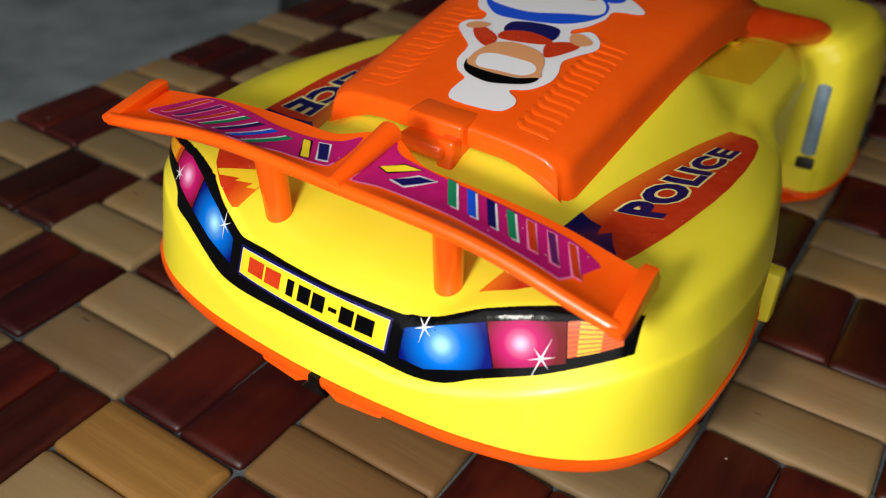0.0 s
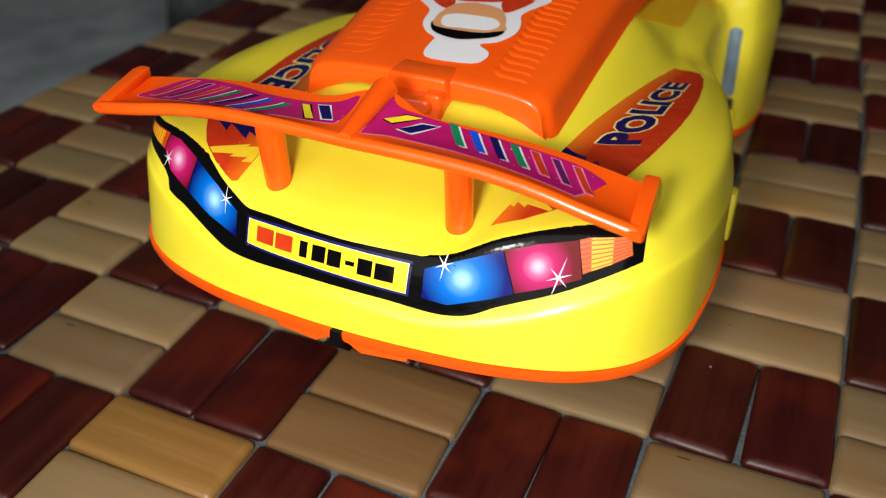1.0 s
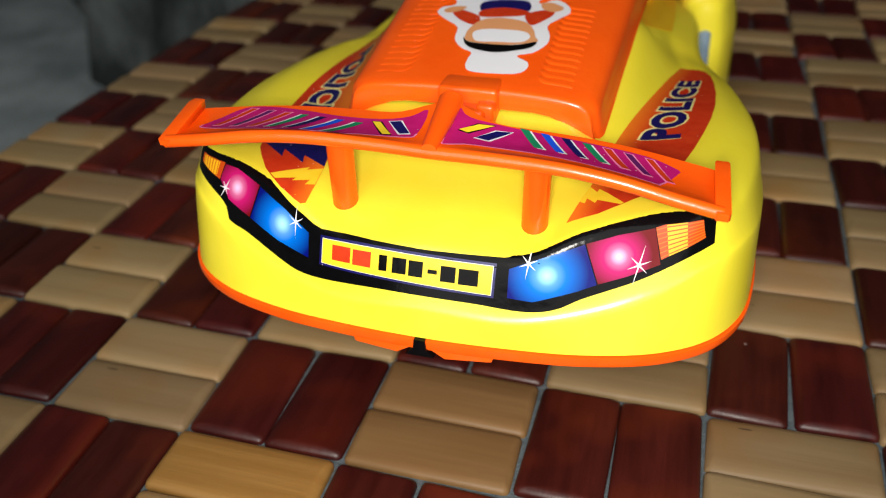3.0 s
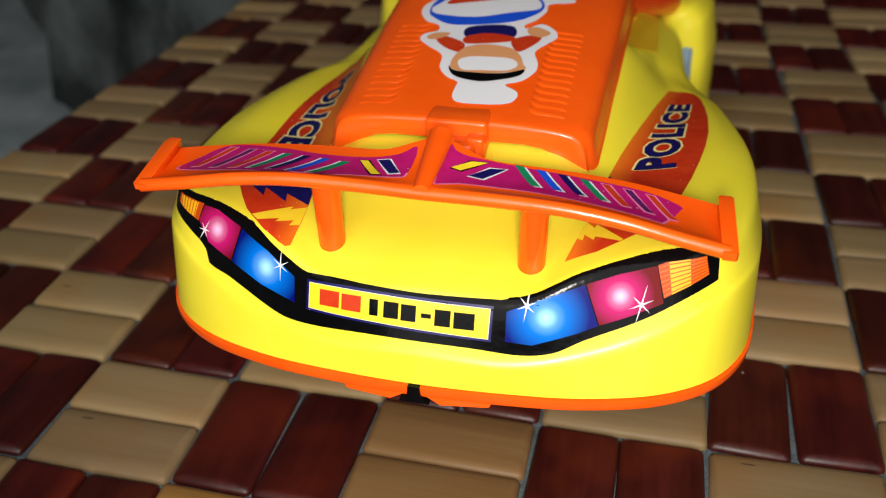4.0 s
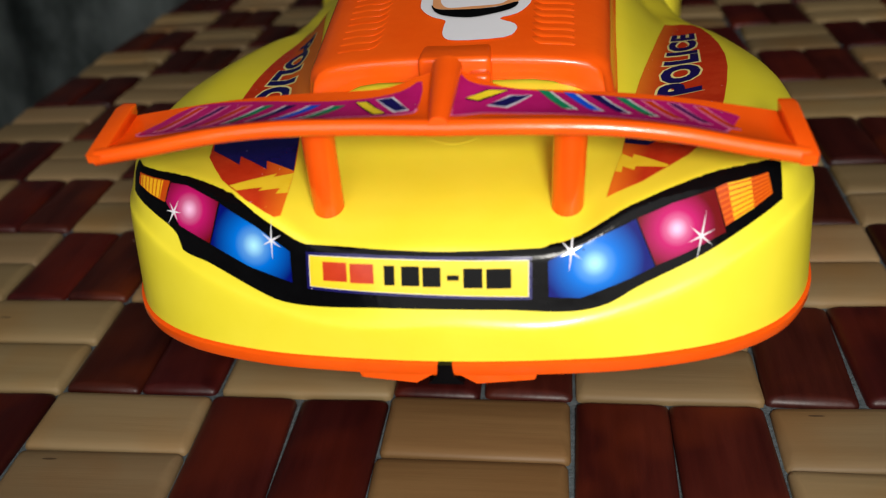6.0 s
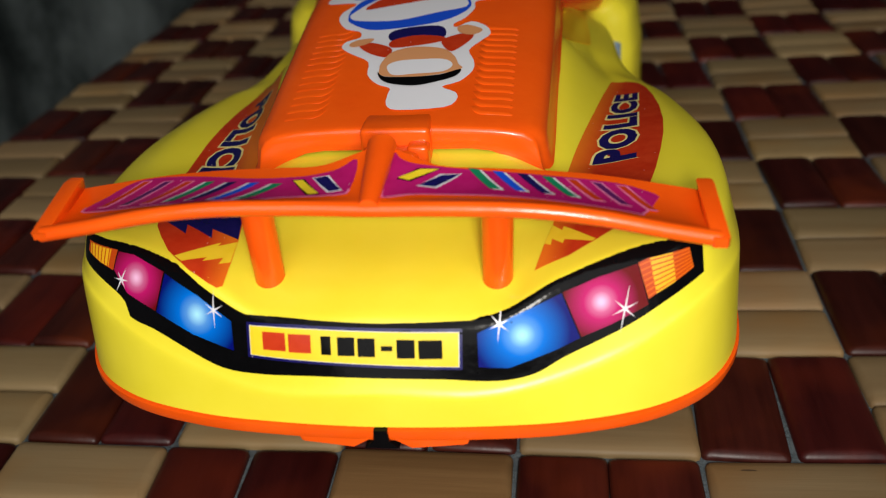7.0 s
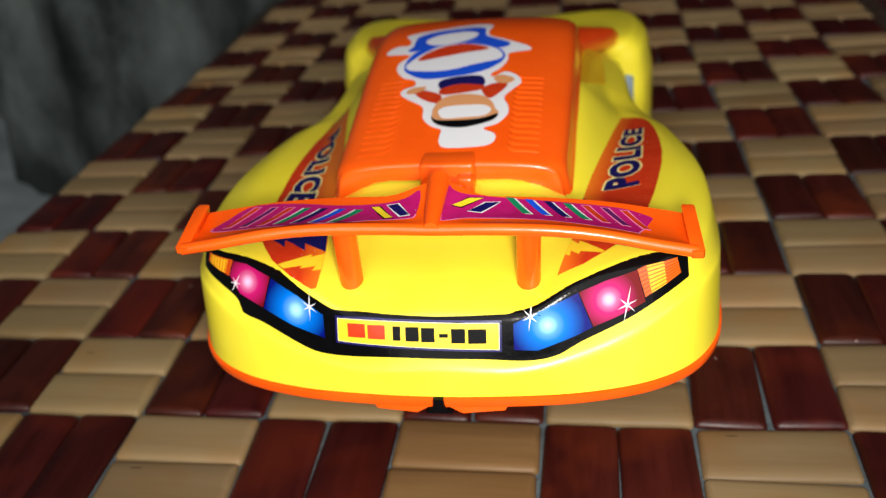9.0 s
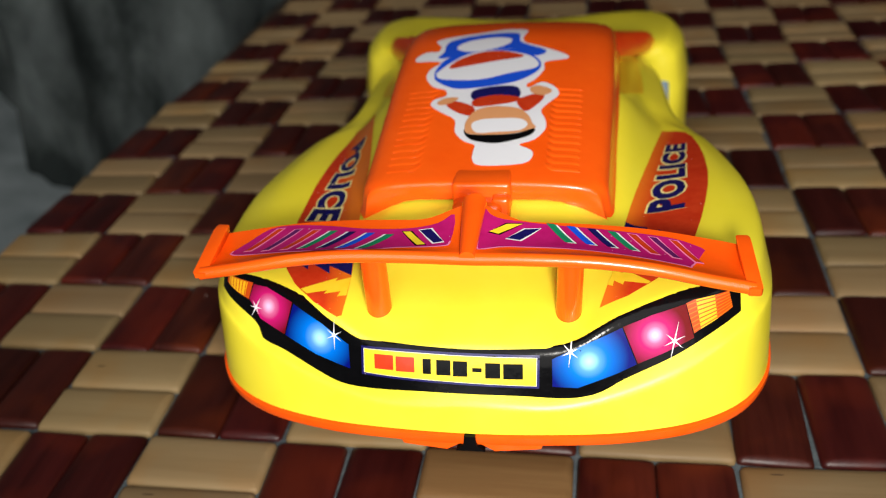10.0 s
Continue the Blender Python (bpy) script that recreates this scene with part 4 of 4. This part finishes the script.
def mat_x(u, v):
    """Lines between the squares: uneven columns, drawn together towards the mat's far end."""
    draw = curve_at([(1, 1.0), (2, 0.995), (4, 0.982), (6, 0.964), (8, 0.93), (11, 0.91), (14, 0.89)], v)
    return curve_at(COLUMN_X, u) * draw + curve_at([(1, 0.0), (4, -0.6), (6, -2.3), (8, -5.0), (11, -4.0), (14, -4.0)], v)


def mat_y(u, v):
    """The far rows run a little askew, further off on the right."""
    return curve_at(ROW_Y, v) + curve_at([(1, 0.0), (3, 3.5), (4, 6.0), (6, 7.0), (8, 9.0), (14, 10.0)], v) * (u + 4.5) / 7


sheet = [[Vector((mat_x(u, v), mat_y(u, v), z)) for u, z in [(-5.97 + 10.94 * i / 8, -2.3) for i in range(9)] + [(4.97 - 10.94 * i / 8, -4.6) for i in range(9)]] for v in [-4.97 + 18.9 * k / 20 for k in range(21)]]
bm = grid_mesh(sheet, True)
bm.verts.ensure_lookup_table()
bm.faces.new(bm.verts[:18])
bm.faces.new(bm.verts[-18:])
part("backing", bm, BACKING, mat_base, "blue-grey cloth backing between the tiles")


def tile_mesh(name, long, wide, mat, seed):
    """A bamboo tile, rounded over its long edges, a little uneven."""
    rnd = random.Random(seed)
    rows = []
    hx, hy = long / 2, wide / 2
    for inset, z in ((0.0, -3.4), (0.0, -1.6), (0.25, -1.0), (0.8, -0.52), (2.2, -0.16), (4.6, 0.03), (7.4, 0.10)):
        r = max(0.5, 1.3 - inset * 0.2)
        ring_pts = []
        for cx, cy, a0 in ((1, 1, 0), (-1, 1, 90), (-1, -1, 180), (1, -1, 270)):
            for k in (0, 45, 90):
                w = radians(a0 + k)
                ix = min(inset, 0.8) + max(0, inset - 0.8) * 0.25
                ring_pts.append(Vector((cx * (hx - ix - r) + r * math.cos(w), cy * (hy - inset - r) + r * math.sin(w), z)))
        rows.append(ring_pts)
    dx = [rnd.uniform(-0.35, 0.35) for _ in range(4)]
    for row in rows:
        for i, p in enumerate(row):
            p.x += dx[0] * (p.y / hy) + dx[1] * 0.5
            p.y += dx[2] * (p.x / hx)
            p.z += dx[3] * 0.35 * (p.x / hx)
    bm = grid_mesh(rows, True)
    bm.verts.ensure_lookup_table()
    bm.faces.new(bm.verts[-12:])
    bmesh.ops.scale(bm, verts=bm.verts, vec=(MM, MM, MM))
    return finish(name, bm, mat)


PALE_TILES = [tile_mesh("tile", 37.0, 17.9, LIGHT_BAMBOO, i) for i in range(6)]
AMBER_TILE = tile_mesh("tile", 37.0, 17.9, AMBER_BAMBOO, 3)
BROWN_TILE = tile_mesh("tile", 37.0, 17.9, BROWN_BAMBOO, 4)
DARK_TILES = []
for i in range(6):
    me = tile_mesh("tile", 35.0, 18.3, DARK_BAMBOO, 20 + i)
    me.transform(Matrix.Rotation(radians(90), 4, "Z"))
    DARK_TILES.append(me)
rnd = random.Random(5)
spare = []
for r in ROWS_OF:
    for c in COLS:
        pale = (r + c) % 2 == 0
        for h in (-1, 1):
            wide, deep = mat_x(c + 1, r + 0.5) - mat_x(c, r + 0.5), mat_y(c + 0.5, r + 1) - mat_y(c + 0.5, r)
            lean = math.degrees(math.atan2(mat_y(c + 1, r + 0.5) - mat_y(c, r + 0.5), wide)) if pale else -math.degrees(math.atan2(mat_x(c + 0.5, r + 1) - mat_x(c + 0.5, r), deep))
            x = (mat_x(c, r + 0.5) + mat_x(c + 1, r + 0.5)) / 2 + (0 if pale else h * 0.2487 * wide)
            y = mat_y(c + 0.5, r + 0.5) + (h * 0.25 * deep if pale else 0)
            m = pose((x + rnd.uniform(-0.35, 0.35)) * MM, (y + rnd.uniform(-0.35, 0.35)) * MM, rnd.uniform(-0.25, 0.15) * MM, rnd.uniform(-0.4, 0.4), rnd.uniform(-0.4, 0.4), lean + rnd.uniform(-0.7, 0.7))
            m = m @ Matrix.Diagonal((wide / 37.8, deep / 36.6, 1, 1))
            me = rnd.choice(PALE_TILES if pale else DARK_TILES)
            if (c, r, h) == (-2, -2, 1):
                me = AMBER_TILE
            if (c, r) == (-1, -1):
                me = BROWN_TILE
            if r > 8 or r < -4:
                spare.append((me, m))
                continue
            ob = new("tile", me)
            ob.parent = mat_base
            ob.matrix_basis = m
for nm, group in (("pale_edge_tiles", PALE_TILES), ("dark_edge_tiles", DARK_TILES)):
    bm = bmesh.new()
    for me, m in spare:
        if me in group:
            tmp = me.copy()
            tmp.transform(m)
            bm.from_mesh(tmp)
            bpy.data.meshes.remove(tmp)
    me = bpy.data.meshes.new(nm)
    bm.to_mesh(me)
    bm.free()
    me.materials.append(LIGHT_BAMBOO if group is PALE_TILES else DARK_BAMBOO)
    ob = tagged(new(nm, me), kind="stuff")
    ob.parent = mat_base

table = tagged(new("table"), "dark wooden table under the bamboo mat", "table")
table["base"] = (0.0, 0.0, 0.0)
part("tabletop", box(-209, 182, -190, 448, -26, -4.7, 3), TABLE_WOOD, table)
for x in (-190, 150):
    for y in (-165, 420):
        part("leg", box(x - 18, x + 18, y - 18, y + 18, -450, -26.2, 3), TABLE_WOOD, table)

floor = tagged(part("floor", box(-1600, 3100, -2600, 3600, -470, -450), CONCRETE), "rough grey concrete floor", kind="structure")
for nm, b in (("wall_north", (-1500, 3000, 3500, 3600, -450, 2200)), ("wall_south", (-1500, 3000, -2600, -2500, -450, 2200)), ("wall_east", (3000, 3100, -2600, 3600, -450, 2200)),
              ("wall_west", (-1600, -1500, -2600, 3600, -450, 2200))):
    tagged(part(nm, box(*b), PLASTER), "plain grey plaster wall", kind="structure")
tagged(part("ceiling", box(-1600, 3100, -2600, 3600, 2200, 2300), PLASTER), "plain grey ceiling", kind="structure")


def drape(name, path, top, hem, folds, depth, mat, label):
    """Hanging cloth with folds along a path in plan; the hem gives its lower edge along the way."""
    n = 120
    rows = []
    for k in range(9):
        t = k / 8
        row = []
        for i in range(n + 1):
            s = i / n * (len(path) - 1)
            j = min(int(s), len(path) - 2)
            p = Vector(path[j]).lerp(Vector(path[j + 1]), s - j)
            d = (Vector(path[j + 1]) - Vector(path[j])).normalized().orthogonal()
            wob = math.sin(i / n * folds * 2 * math.pi + 1.5 * noise.noise((i * 0.05, k * 0.3, 3))) * depth * (0.6 + 0.6 * t) + noise.noise((i * 0.11, k * 0.5, 1)) * depth
            q = p + d * wob
            row.append(Vector((q.x, q.y, top + (curve_at(hem, i / n) - top) * t)))
        rows.append(row)
    bm = grid_mesh(rows)
    bmesh.ops.solidify(bm, geom=bm.faces[:], thickness=4)
    return tagged(part(name, bm, mat), label, "cloth")


drape("hanging_cloth", [(-440, 408), (-380, 388), (-318, 440), (-250, 570), (-185, 720)], 500, [(0, 20), (0.03, -45), (0.08, -80), (0.16, -103), (0.24, -118), (0.36, -200), (0.5, -448), (1, -448)], 3, 11, DARK_CLOTH, "dark grey-green cloth hanging in folds behind the table")
drape("maroon_cloth", [(-180, 735), (0, 760), (180, 800), (420, 850)], 420, [(0, -448), (1, -448)], 6, 14, MAROON_CLOTH, "dark maroon cloth hanging behind the table")
